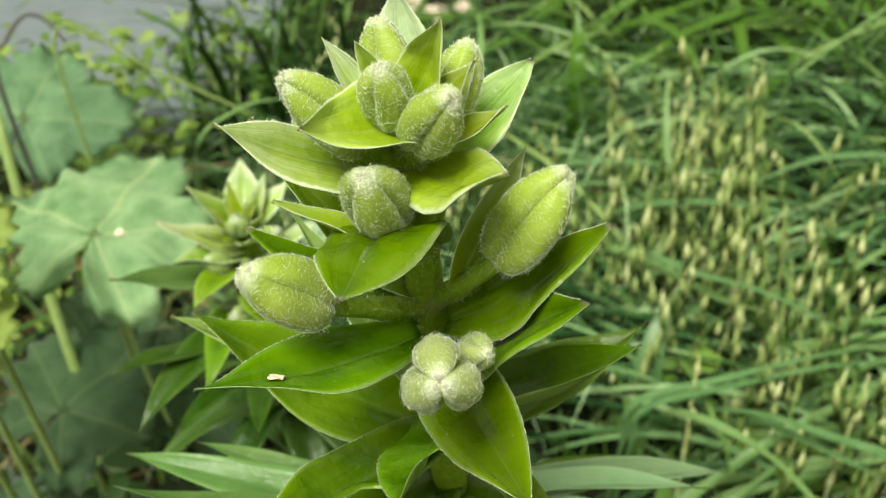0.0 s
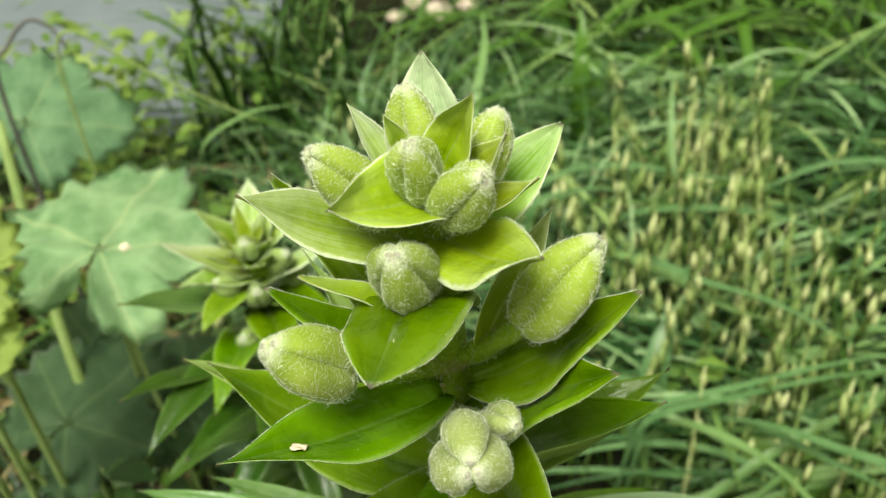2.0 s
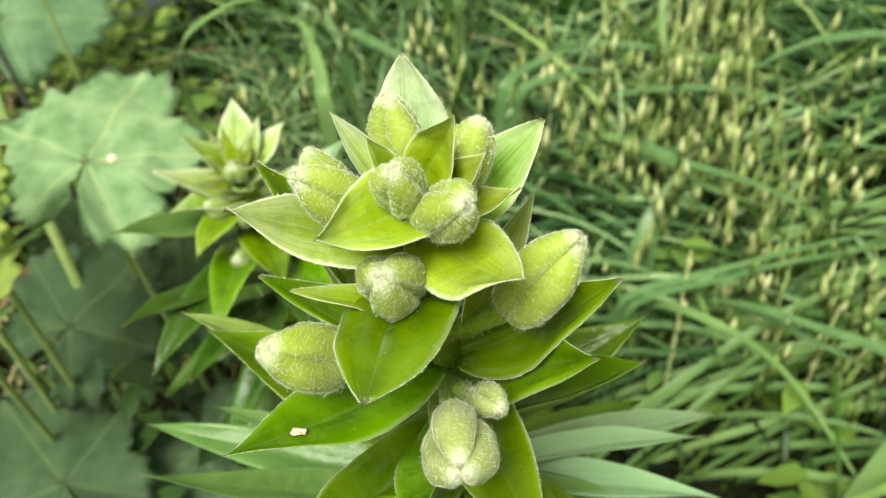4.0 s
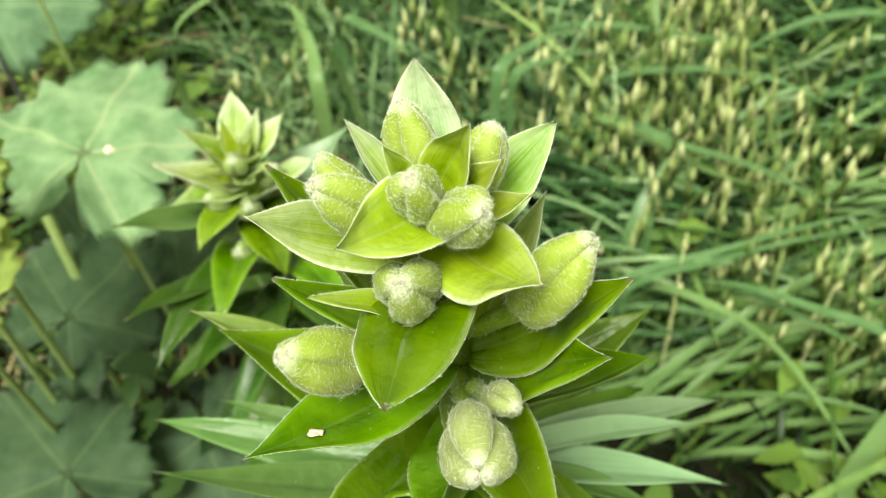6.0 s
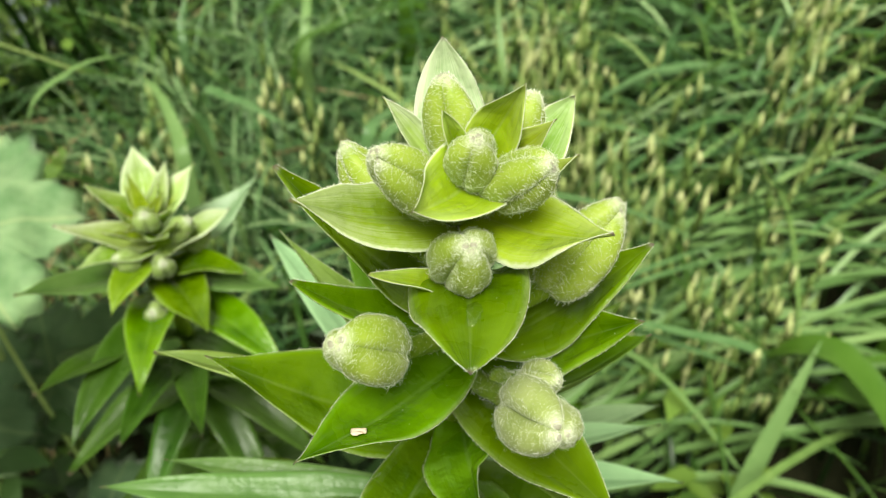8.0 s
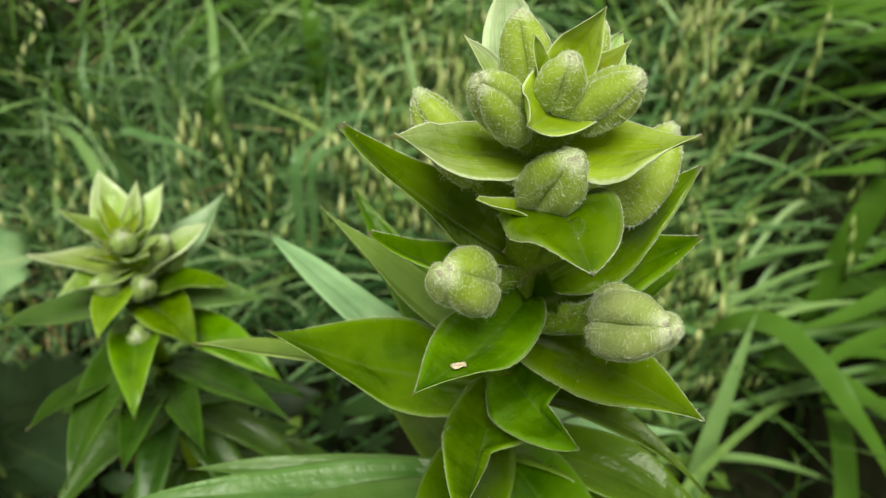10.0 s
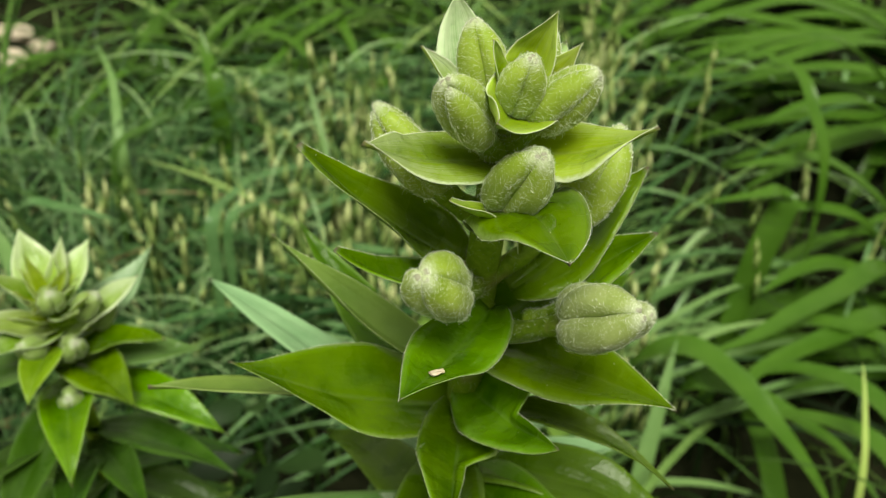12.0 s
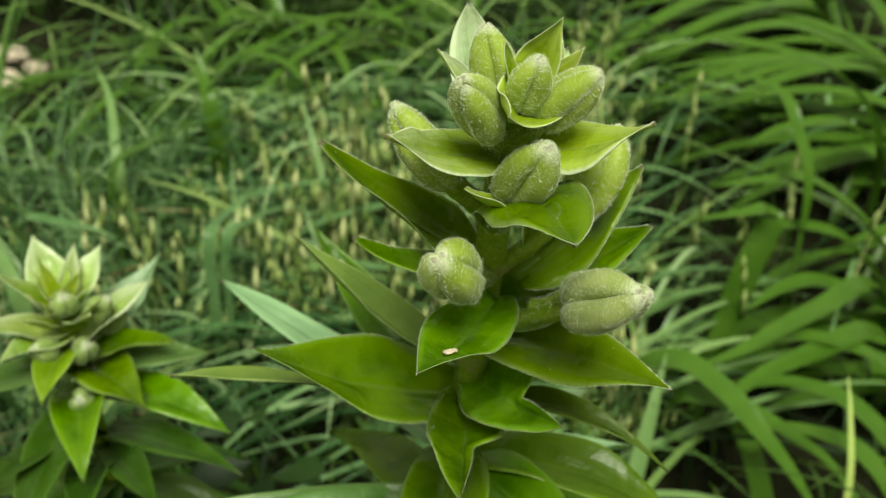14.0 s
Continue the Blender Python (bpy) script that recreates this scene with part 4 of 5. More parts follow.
def ribbon(verts, faces, foot, heading, height, reach, width, steps=6, droop=0.35, lean=0.0, rise=1.6):
    """One grass blade: it rises, arches over and hangs."""
    dx, dy = math.cos(heading), math.sin(heading)
    sx, sy = -dy, dx
    n0 = len(verts)
    for i in range(steps + 1):
        t = i / steps
        z = height * (1.9 * t - (0.9 + droop) * t * t)
        f = reach * t**rise
        w = width * (0.55 + 0.9 * t) * (1 - t) ** 0.55 * 0.75 + 0.00025
        bx, by, bz = foot[0] + dx * f + sx * lean * t * t, foot[1] + dy * f + sy * lean * t * t, foot[2] + z
        verts.append((bx - sx * w, by - sy * w, bz))
        verts.append((bx, by, bz - w * 0.5))
        verts.append((bx + sx * w, by + sy * w, bz))
    for i in range(steps):
        a = n0 + 3 * i
        faces.append((a, a + 1, a + 4, a + 3))
        faces.append((a + 1, a + 2, a + 5, a + 4))


def grass_field(name, count, material, label, area, width, tall, reach_range, hole=None):
    verts, faces = [], []
    made = 0
    while made < count:
        x, y = meadow_rng.uniform(*area[0]), meadow_rng.uniform(*area[1])
        if not clear_of_things(x, y, material is grass_blade and not hole) or (hole and hole[0] < x < hole[1] and hole[2] < y < hole[3]):
            continue
        made += 1
        h = canopy(x, y) * meadow_rng.uniform(*tall)
        ribbon(verts, faces, (x, y, -0.005), meadow_rng.uniform(0, 6.283), h, h * meadow_rng.uniform(*reach_range), meadow_rng.uniform(*width), 9,
               meadow_rng.uniform(0.1, 0.7), meadow_rng.uniform(-0.08, 0.08))
    return tagged(raw_object(name, verts, faces, material), label, "grass", "", "stuff")


straw_dry = island_material("straw_dry", [(0.15, (0.17, 0.12, 0.05)), (0.55, (0.30, 0.23, 0.11)), (0.9, (0.46, 0.38, 0.22))], 0.6)
grass_field("undergrowth_grass", 7500, grass_shaded, "dense undergrowth of fine grass, coloured dark for the shaded gaps", ((-1.1, 1.9), (-0.12, 2.3)), (0.0026, 0.0056), (0.22, 0.72), (0.3, 1.0))
grass_field("meadow_grass", 950, grass_blade, "long arching blue-green meadow grass blades", ((-1.0, 1.7), (0.12, 2.2)), (0.0032, 0.0085), (0.7, 1.2), (0.8, 2.4))


grass_field("far_grass", 9000, grass_blade, "rough meadow grass spreading round the bed", ((-4.2, 4.6), (-3.2, 4.6)), (0.0060, 0.0130), (0.55, 1.0), (0.5, 1.6), (-1.0, 1.7, -0.35, 2.2))
grass_field("far_grass", 9000, grass_shaded, "low dark green turf round the bed", ((-4.6, 5.0), (-3.6, 5.0)), (0.0060, 0.0120), (0.35, 0.75), (0.6, 1.6), (-1.0, 1.7, -0.35, 2.2))
grass_field("undergrowth_grass", 900, grass_shaded, "grass at the foot of the lilies, coloured dark for shade", ((-1.0, 1.7), (-0.35, 0.15)), (0.0026, 0.0056), (0.35, 0.95), (0.3, 1.0))

grass_field("fine_grass", 900, grass_pale, "fine pale grass stems behind the lilies", ((-0.32, 0.24), (0.56, 1.10)), (0.0014, 0.0034), (0.80, 1.35), (0.3, 1.1))
grass_field("dry_grass", 240, straw_dry, "dry straw-coloured grass lying under the mallow", ((-0.72, -0.16), (0.50, 1.10)), (0.0022, 0.0046), (0.5, 1.1), (0.8, 2.2))


def oat_panicles(count):
    """Bent culms hung with slim drooping spikelets."""
    verts, faces = [], []
    made = 0
    while made < count:
        x, y = meadow_rng.uniform(-0.35, 1.35), meadow_rng.uniform(0.30, 1.02)
        thick = noise.noise((x * 2.1 + 3, y * 2.1, 1.0))
        if not clear_of_things(x, y) or meadow_rng.random() > 0.22 + 2.8 * thick + (0.28 if x > 0.20 + 0.22 * max(0.0, y - 0.55) else -0.70):
            continue
        made += 1
        h = canopy(x, y) * meadow_rng.uniform(0.80, 1.32)
        heading = meadow_rng.uniform(0, 6.283)
        lean = meadow_rng.uniform(0.02, 0.09)
        dx, dy = math.cos(heading), math.sin(heading)
        culm = []
        for i in range(9):
            t = i / 8
            culm.append((x + dx * lean * t**2.2, y + dy * lean * t**2.2, h * (1.12 * t - 0.12 * t**4)))
        n0 = len(verts)
        for cx, cy, cz in culm:
            verts.append((cx - dy * 0.0007, cy + dx * 0.0007, cz))
            verts.append((cx + dy * 0.0007, cy - dx * 0.0007, cz))
        for i in range(8):
            a = n0 + 2 * i
            faces.append((a, a + 1, a + 3, a + 2))
        grains = meadow_rng.randint(5, 9)
        for k in range(grains):
            t = 0.50 + 0.50 * (k + meadow_rng.random() * 0.8) / grains
            i = min(int(t * 8), 7)
            s = t * 8 - i
            px, py, pz = (culm[i][c] * (1 - s) + culm[i + 1][c] * s for c in range(3))
            spread = 0.001 + 0.003 * meadow_rng.random()
            a = meadow_rng.uniform(0, 6.283)
            px, py, pz = px + math.cos(a) * spread, py + math.sin(a) * spread, pz - meadow_rng.uniform(0, 0.012)
            size, fat = meadow_rng.uniform(0.026, 0.060), meadow_rng.uniform(0.0026, 0.0048)
            tx, ty = meadow_rng.uniform(-0.12, 0.12), meadow_rng.uniform(-0.12, 0.12)
            n0 = len(verts)
            verts.append((px, py, pz))
            for q in range(4):
                b = q * math.pi / 2 + a
                verts.append((px + tx * size * 0.42 + math.cos(b) * fat, py + ty * size * 0.42 + math.sin(b) * fat, pz - size * 0.42))
            verts.append((px + tx * size, py + ty * size, pz - size))
            for q in range(4):
                r = n0 + 1 + (q + 1) % 4
                faces.append((n0, n0 + 1 + q, r))
                faces.append((n0 + 5, r, n0 + 1 + q))
    return tagged(raw_object("oat_grass", verts, faces, oat_spike), "yellow-green oat grass with drooping ripening spikelets", "grass", "", "stuff")


oat_panicles(265)


def swept_blades(count):
    """Long bluish blades bowed over by the rain, most of them one way."""
    verts, faces = [], []
    made = 0
    while made < count:
        x, y = meadow_rng.uniform(0.24, 1.30), meadow_rng.uniform(0.34, 1.12)
        if not clear_of_things(x, y):
            continue
        made += 1
        heading = meadow_rng.choice((2.75, 2.75, 0.2)) + meadow_rng.gauss(0, 0.45)
        h = canopy(x, y) * meadow_rng.uniform(0.95, 1.3)
        ribbon(verts, faces, (x, y, -0.005), heading, h, meadow_rng.uniform(0.28, 0.50), meadow_rng.uniform(0.0040, 0.0095), 14, meadow_rng.uniform(0.5, 0.95), meadow_rng.uniform(-0.10, 0.10), 1.25)
    return tagged(raw_object("swept_grass", verts, faces, grass_pale), "long pale bluish grass blades bowed over the oats", "grass", "", "stuff")


swept_blades(330)


pale_blade = island_material("pale_blade", [(0.1, (0.075, 0.145, 0.042)), (0.5, (0.130, 0.225, 0.075)), (0.9, (0.220, 0.330, 0.124))], 0.4)


def leaning_blades(count):
    """Pale blades that start beside the lily and lean away from it in long low arcs."""
    verts, faces = [], []
    for k in range(count):
        x, y = meadow_rng.uniform(0.10, 0.34), meadow_rng.uniform(0.28, 0.56)
        heading = meadow_rng.gauss(-0.05, 0.32)
        ribbon(verts, faces, (x, y, -0.005), heading, meadow_rng.uniform(0.20, 0.31), meadow_rng.uniform(0.32, 0.62), meadow_rng.uniform(0.0050, 0.0105), 16, meadow_rng.uniform(0.45, 0.75), meadow_rng.uniform(-0.08, 0.12), 1.05)
    return tagged(raw_object("leaning_grass", verts, faces, pale_blade), "pale blue-green grass blades leaning in long arcs beside the lily", "grass", "", "stuff")


leaning_blades(52)


def strap_clump(foot, count, heading, spread, reach_range, height_range, width_range, seed):
    """A clump of broad arching strap leaves, like a daylily; each leaf is a part."""
    rng = random.Random(seed)
    clump = root("daylily_clump", "clump of long arching glossy green strap leaves", "plant", "strap-leaved clumps")
    for k in range(count):
        verts, faces = [], []
        a = heading + rng.gauss(0, spread)
        p = (foot[0] + rng.uniform(-0.05, 0.05), foot[1] + rng.uniform(-0.05, 0.05), 0.0)
        ribbon(verts, faces, p, a, rng.uniform(*height_range), rng.uniform(*reach_range), rng.uniform(*width_range), 16, rng.uniform(0.55, 1.05), rng.uniform(-0.14, 0.14), rng.uniform(1.0, 1.3))
        raw_object("leaf", verts, faces, strap_green, clump)
    return clump


strap_clump((1.02, -0.02), 8, 2.5, 0.60, (0.30, 0.50), (0.22, 0.30), (0.0280, 0.0400), 1)
strap_clump((1.22, 0.14), 13, 2.5, 0.75, (0.36, 0.62), (0.24, 0.34), (0.0280, 0.0400), 2)
strap_clump((1.42, 0.38), 15, 2.5, 0.75, (0.42, 0.70), (0.24, 0.38), (0.0280, 0.0400), 3)
strap_clump((1.66, 0.66), 17, 2.55, 0.75, (0.50, 0.85), (0.26, 0.40), (0.0280, 0.0420), 6)
strap_clump((1.80, 1.04), 18, 2.6, 0.75, (0.55, 0.95), (0.28, 0.44), (0.0280, 0.0420), 7)
strap_clump((0.66, 0.36), 5, 5.2, 0.60, (0.26, 0.42), (0.18, 0.26), (0.0240, 0.0340), 8)
strap_clump((0.86, 1.32), 20, 3.0, 2.2, (0.34, 0.62), (0.28, 0.42), (0.0160, 0.0250), 4)
strap_clump((0.26, 1.32), 20, 4.6, 1.4, (0.26, 0.50), (0.28, 0.40), (0.0180, 0.0260), 5)
strap_clump((0.56, 1.48), 24, 4.6, 1.4, (0.26, 0.50), (0.28, 0.42), (0.0180, 0.0260), 9)


weed_mid = island_material("weed_mid", [(0.15, (0.050, 0.105, 0.018)), (0.55, (0.090, 0.165, 0.029)), (0.9, (0.150, 0.240, 0.045))], 0.5)
# weed colour darkened to carry the shade round the lilies' foot
weed_shaded = island_material("weed_shaded", [(0.15, (0.007, 0.022, 0.004)), (0.55, (0.017, 0.043, 0.009)), (0.9, (0.041, 0.083, 0.019))], 0.5)


def weed_leaves(name, count, xs, ys, zs, size, label, material=None):
    """Low broad-leaved weeds: many small pointed leaves at all angles."""
    verts, faces = [], []
    for k in range(count):
        c = Vector((meadow_rng.uniform(*xs), meadow_rng.uniform(*ys), meadow_rng.uniform(*zs)))
        if not clear_of_things(c.x, c.y) or noise.noise((c.x * 5, c.y * 5, 2.0)) < meadow_rng.uniform(-0.25, 0.2):
            continue
        a = meadow_rng.uniform(0, 6.283)
        d = Vector((math.cos(a), math.sin(a), meadow_rng.uniform(-0.5, 0.5))).normalized()
        n = Vector((meadow_rng.uniform(-0.6, 0.6), meadow_rng.uniform(-0.8, 0.4), 1)).normalized()
        s = d.cross(n).normalized()
        length = meadow_rng.uniform(*size)
        half = length * meadow_rng.uniform(0.2, 0.34)
        n0 = len(verts)
        for q, w in ((0.0, 0.1), (0.3, 0.9), (0.6, 0.85), (1.0, 0.02)):
            p = c + d * length * q - n * length * 0.25 * q * q
            verts += [p - s * half * w + n * half * 0.3 * w, p, p + s * half * w + n * half * 0.3 * w]
        for r in range(3):
            b = n0 + 3 * r
            faces += [(b, b + 1, b + 4, b + 3), (b + 1, b + 2, b + 5, b + 4)]
    return tagged(raw_object(name, verts, faces, material or weed_green), label, "weeds", "", "stuff")


weed_leaves("weed_leaves", 900, (-0.70, -0.24), (0.66, 1.12), (0.04, 0.30), (0.016, 0.040), "yellow-green bushy weeds growing behind the mallow")
weed_leaves("weed_leaves", 620, (-0.66, -0.24), (0.95, 1.26), (0.06, 0.36), (0.022, 0.052), "yellow-green leafy weeds standing along the edge of the path")
weed_leaves("weed_leaves", 110, (0.20, 0.42), (0.18, 0.40), (0.02, 0.12), (0.025, 0.05), "small pale broad-leaved weeds in the dark hollow")
weed_leaves("weed_leaves", 230, (0.10, 0.44), (0.14, 0.52), (0.03, 0.17), (0.030, 0.060), "broad-leaved green weeds among the grass beside the lily", weed_mid)
weed_leaves("weed_leaves", 1000, (-0.32, 0.16), (0.10, 0.40), (0.08, 0.33), (0.030, 0.060), "green leaves crowding round the foot of the lilies, darkened in colour for shade", weed_shaded)
weed_leaves("weed_leaves", 300, (-0.42, 0.02), (0.34, 0.62), (0.02, 0.20), (0.015, 0.035), "low green weeds under the mallow and grass")
weed_leaves("weed_leaves", 1300, (-0.50, 0.05), (0.05, 0.42), (0.00, 0.16), (0.025, 0.055), "broad leaves of low ground cover, darkened in colour for shade", weed_shaded)


def edge_tuft(count):
    """Tall loose grass that hides the corner of the path."""
    verts, faces = [], []
    for k in range(count):
        x, y = meadow_rng.uniform(-0.40, -0.12), meadow_rng.uniform(1.02, 1.27)
        ribbon(verts, faces, (x, y, -0.005), meadow_rng.uniform(0, 6.283), meadow_rng.uniform(0.24, 0.46), meadow_rng.uniform(0.05, 0.24), meadow_rng.uniform(0.0035, 0.0105), 10, meadow_rng.uniform(0.05, 0.5), meadow_rng.uniform(-0.05, 0.05))
    return tagged(raw_object("edge_grass", verts, faces, grass_blade), "tall loose green grass at the corner of the path", "grass", "", "stuff")


edge_tuft(120)


# ---- single growths that stand out of the meadow ----
def blade_mesh(points, width):
    """One long blade along a bowed line, keeled, tapering to its point."""
    pts = smooth_path(points, 8)
    verts, faces = [], []
    last = len(pts) - 1
    for i, p in enumerate(pts):
        d = (pts[min(i + 1, last)] - pts[max(i - 1, 0)]).normalized()
        side = d.cross(Vector((0, 0, 1)))
        side = side.normalized() if side.length > 0.05 else Vector((1, 0, 0))
        s = i / last
        w = width * min(1.0, 0.45 + 2 * s) * (1 - s**3) + 0.0003
        keel = side.cross(d) * w * 0.35
        verts += [p - side * w, p - keel, p + side * w]
    for i in range(last):
        a = 3 * i
        faces += [(a, a + 1, a + 4, a + 3), (a + 1, a + 2, a + 5, a + 4)]
    return verts, faces


def lone_blade(points, width, material, label, name="grass_blade"):
    verts, faces = blade_mesh(points, width)
    return tagged(raw_object(name, verts, faces, material), label, "grass", "long grass blades")


fresh_blade = island_material("fresh_blade", [(0.2, (0.30, 0.40, 0.10)), (0.8, (0.40, 0.49, 0.15))], 0.45)
straw_blade = island_material("straw_blade", [(0.2, (0.42, 0.45, 0.20)), (0.8, (0.52, 0.54, 0.28))], 0.5)
lone_blade([(0.299, 0.737, 0.0), (0.303, 0.753, 0.117), (0.305, 0.764, 0.162), (0.316, 0.819, 0.204), (0.321, 0.859, 0.247), (0.333, 0.92, 0.294)], 0.0085, pale_blade, "long pale blue-green grass blade in the meadow")
lone_blade([(0.141, 0.84, 0.0), (0.159, 0.824, 0.157), (0.171, 0.814, 0.218), (0.244, 0.761, 0.253), (0.312, 0.694, 0.278), (0.379, 0.65, 0.291)], 0.0075, grass_pale, "long bluish grass blade bowed over the oats")
lone_blade([(0.587, 0.703, 0.0), (0.569, 0.7, 0.194), (0.557, 0.698, 0.269), (0.482, 0.688, 0.287), (0.424, 0.661, 0.299), (0.336, 0.604, 0.311)], 0.0080, grass_pale, "long bluish grass blade bowed over the oats")
lone_blade([(0.175, 0.692, 0.0), (0.191, 0.674, 0.141), (0.201, 0.662, 0.196), (0.253, 0.594, 0.213), (0.301, 0.518, 0.228), (0.333, 0.458, 0.259)], 0.0090, pale_blade, "long pale blue-green grass blade in the meadow")
lone_blade([(0.209, 0.6, 0.0), (0.222, 0.59, 0.108), (0.23, 0.583, 0.15), (0.273, 0.549, 0.189), (0.308, 0.494, 0.209)], 0.0080, grass_pale, "long bluish grass blade bowed over the oats")
lone_blade([(0.155, 0.39, 0.0), (0.173, 0.393, 0.156), (0.185, 0.395, 0.216), (0.279, 0.405, 0.23), (0.356, 0.418, 0.235), (0.457, 0.432, 0.236)], 0.0050, grass_pale, "long bluish grass blade bowed over the oats")
lone_blade([(0.161, 0.383, 0.0), (0.179, 0.386, 0.153), (0.191, 0.388, 0.213), (0.28, 0.398, 0.225), (0.36, 0.409, 0.229), (0.456, 0.42, 0.224)], 0.0045, grass_pale, "long bluish grass blade bowed over the oats")
lone_blade([(0.276, 0.417, 0.0), (0.291, 0.399, 0.133), (0.301, 0.387, 0.185), (0.351, 0.326, 0.203), (0.381, 0.282, 0.216)], 0.0060, grass_pale, "long bluish grass blade bowed over the oats")
lone_blade([(0.211, 0.468, 0.0), (0.216, 0.478, 0.12), (0.219, 0.484, 0.167), (0.236, 0.515, 0.2), (0.267, 0.554, 0.221)], 0.0170, grass_pale, "long bluish grass blade bowed over the oats")
lone_blade([(0.194, 0.703, 0.0), (0.212, 0.693, 0.166), (0.224, 0.686, 0.231), (0.313, 0.653, 0.26), (0.388, 0.595, 0.279), (0.427, 0.514, 0.295)], 0.0070, grass_pale, "long bluish grass blade bowed over the oats")
lone_blade([(0.429, 0.263, 0.0), (0.411, 0.277, 0.164), (0.399, 0.286, 0.228), (0.339, 0.331, 0.227), (0.293, 0.374, 0.211), (0.25, 0.409, 0.182)], 0.0060, grass_pale, "long bluish grass blade bowed over the oats")
lone_blade([(-0.113, 0.615, 0.0), (-0.114, 0.626, 0.22), (-0.114, 0.634, 0.306), (-0.117, 0.672, 0.324), (-0.129, 0.718, 0.34), (-0.146, 0.754, 0.342)], 0.0085, pale_blade, "long pale blue-green grass blade in the meadow")
lone_blade([(-0.106, 0.985, 0.0), (-0.105, 0.993, 0.158), (-0.105, 0.999, 0.22), (-0.102, 1.027, 0.249), (-0.08, 1.07, 0.285)], 0.0075, grass_pale, "long bluish grass blade bowed over the oats")
lone_blade([(0.046, 0.871, 0.0), (0.053, 0.889, 0.193), (0.057, 0.901, 0.268), (0.079, 0.983, 0.32), (0.081, 1.05, 0.344)], 0.0080, pale_blade, "long pale blue-green grass blade in the meadow")
lone_blade([(0.019, 0.847, 0.0), (0.033, 0.853, 0.207), (0.043, 0.857, 0.288), (0.091, 0.878, 0.3), (0.139, 0.904, 0.303)], 0.0080, grass_blade, "dark green grass blade slanting through the meadow")
lone_blade([(-0.103, 0.732, 0.0), (-0.092, 0.725, 0.238), (-0.085, 0.72, 0.33), (-0.05, 0.695, 0.332), (-0.028, 0.661, 0.338), (-0.005, 0.631, 0.335)], 0.0080, grass_pale, "long bluish grass blade bowed over the oats")
lone_blade([(0.066, 0.597, 0.0), (0.078, 0.611, 0.225), (0.086, 0.621, 0.312), (0.125, 0.668, 0.304), (0.159, 0.692, 0.3), (0.2, 0.698, 0.294)], 0.0075, grass_pale, "long bluish grass blade bowed over the oats")
lone_blade([(0.082, 0.602, 0.0), (0.094, 0.609, 0.222), (0.102, 0.614, 0.308), (0.141, 0.638, 0.305), (0.176, 0.658, 0.296), (0.233, 0.674, 0.277)], 0.0065, grass_pale, "long bluish grass blade bowed over the oats")
lone_blade([(0.215, 0.965, 0.0), (0.217, 0.978, 0.201), (0.219, 0.987, 0.279), (0.226, 1.031, 0.303), (0.23, 1.067, 0.332)], 0.0130, strap_green, "broad green strap-shaped blade standing in the grass")
lone_blade([(0.192, 0.641, 0.0), (0.208, 0.623, 0.167), (0.218, 0.611, 0.232), (0.27, 0.543, 0.25), (0.327, 0.471, 0.275), (0.37, 0.39, 0.294)], 0.0070, grass_pale, "long bluish grass blade bowed over the oats")
lone_blade([(-0.201, 1.135, 0.0), (-0.188, 1.143, 0.159), (-0.18, 1.148, 0.221), (-0.138, 1.174, 0.265), (-0.158, 1.187, 0.3)], 0.0075, straw_blade, "pale straw-coloured grass blade standing in the grass")
lone_blade([(-0.283, 1.199, 0.0), (-0.281, 1.213, 0.129), (-0.279, 1.223, 0.179), (-0.271, 1.271, 0.23), (-0.274, 1.321, 0.271)], 0.0150, strap_green, "broad green strap-shaped blade standing in the grass")
lone_blade([(0.20, 0.42, 0.0), (0.20, 0.40, 0.18), (0.242, 0.334, 0.245), (0.319, 0.295, 0.19), (0.392, 0.18, 0.10)], 0.0055, pale_blade, "long pale blue-green grass blade arching over the hollow")
lone_blade([(0.33, 0.17, 0.0), (0.36, 0.20, 0.13), (0.40, 0.23, 0.21), (0.44, 0.26, 0.265)], 0.0095, pale_blade, "broad pale upright grass blade with a browned edge")
lone_blade([(-0.20, 0.62, 0.0), (-0.245, 0.61, 0.22), (-0.242, 0.60, 0.40), (-0.19, 0.61, 0.448), (-0.137, 0.62, 0.452)], 0.0055, pale_blade, "pale grass blade bent over beside the mallow")
lone_blade([(-0.06, 0.66, 0.0), (-0.075, 0.64, 0.25), (-0.10, 0.60, 0.40), (-0.14, 0.57, 0.44)], 0.0050, pale_blade, "pale bent grass blade in the meadow")
lone_blade([(0.40, 0.76, 0.0), (0.42, 0.73, 0.36), (0.426, 0.726, 0.38), (0.506, 0.725, 0.45), (0.60, 0.74, 0.52)], 0.0042, pale_blade, "pale green grass blade rising stiffly above the oats")
lone_blade([(0.20, 1.06, 0.0), (0.19, 1.03, 0.22), (0.268, 0.981, 0.35), (0.34, 0.96, 0.43)], 0.0055, pale_blade, "pale green broad grass blade standing upright")

# the daylily leaves nearest to the lilies, each with its own bow
near_straps = root("daylily_clump", "spreading clump of broad glossy green strap leaves, some kinked", "plant", "strap-leaved clumps")
def strap_leaf(width, *points):
    return raw_object("leaf", *blade_mesh(points, width), strap_green, near_straps)


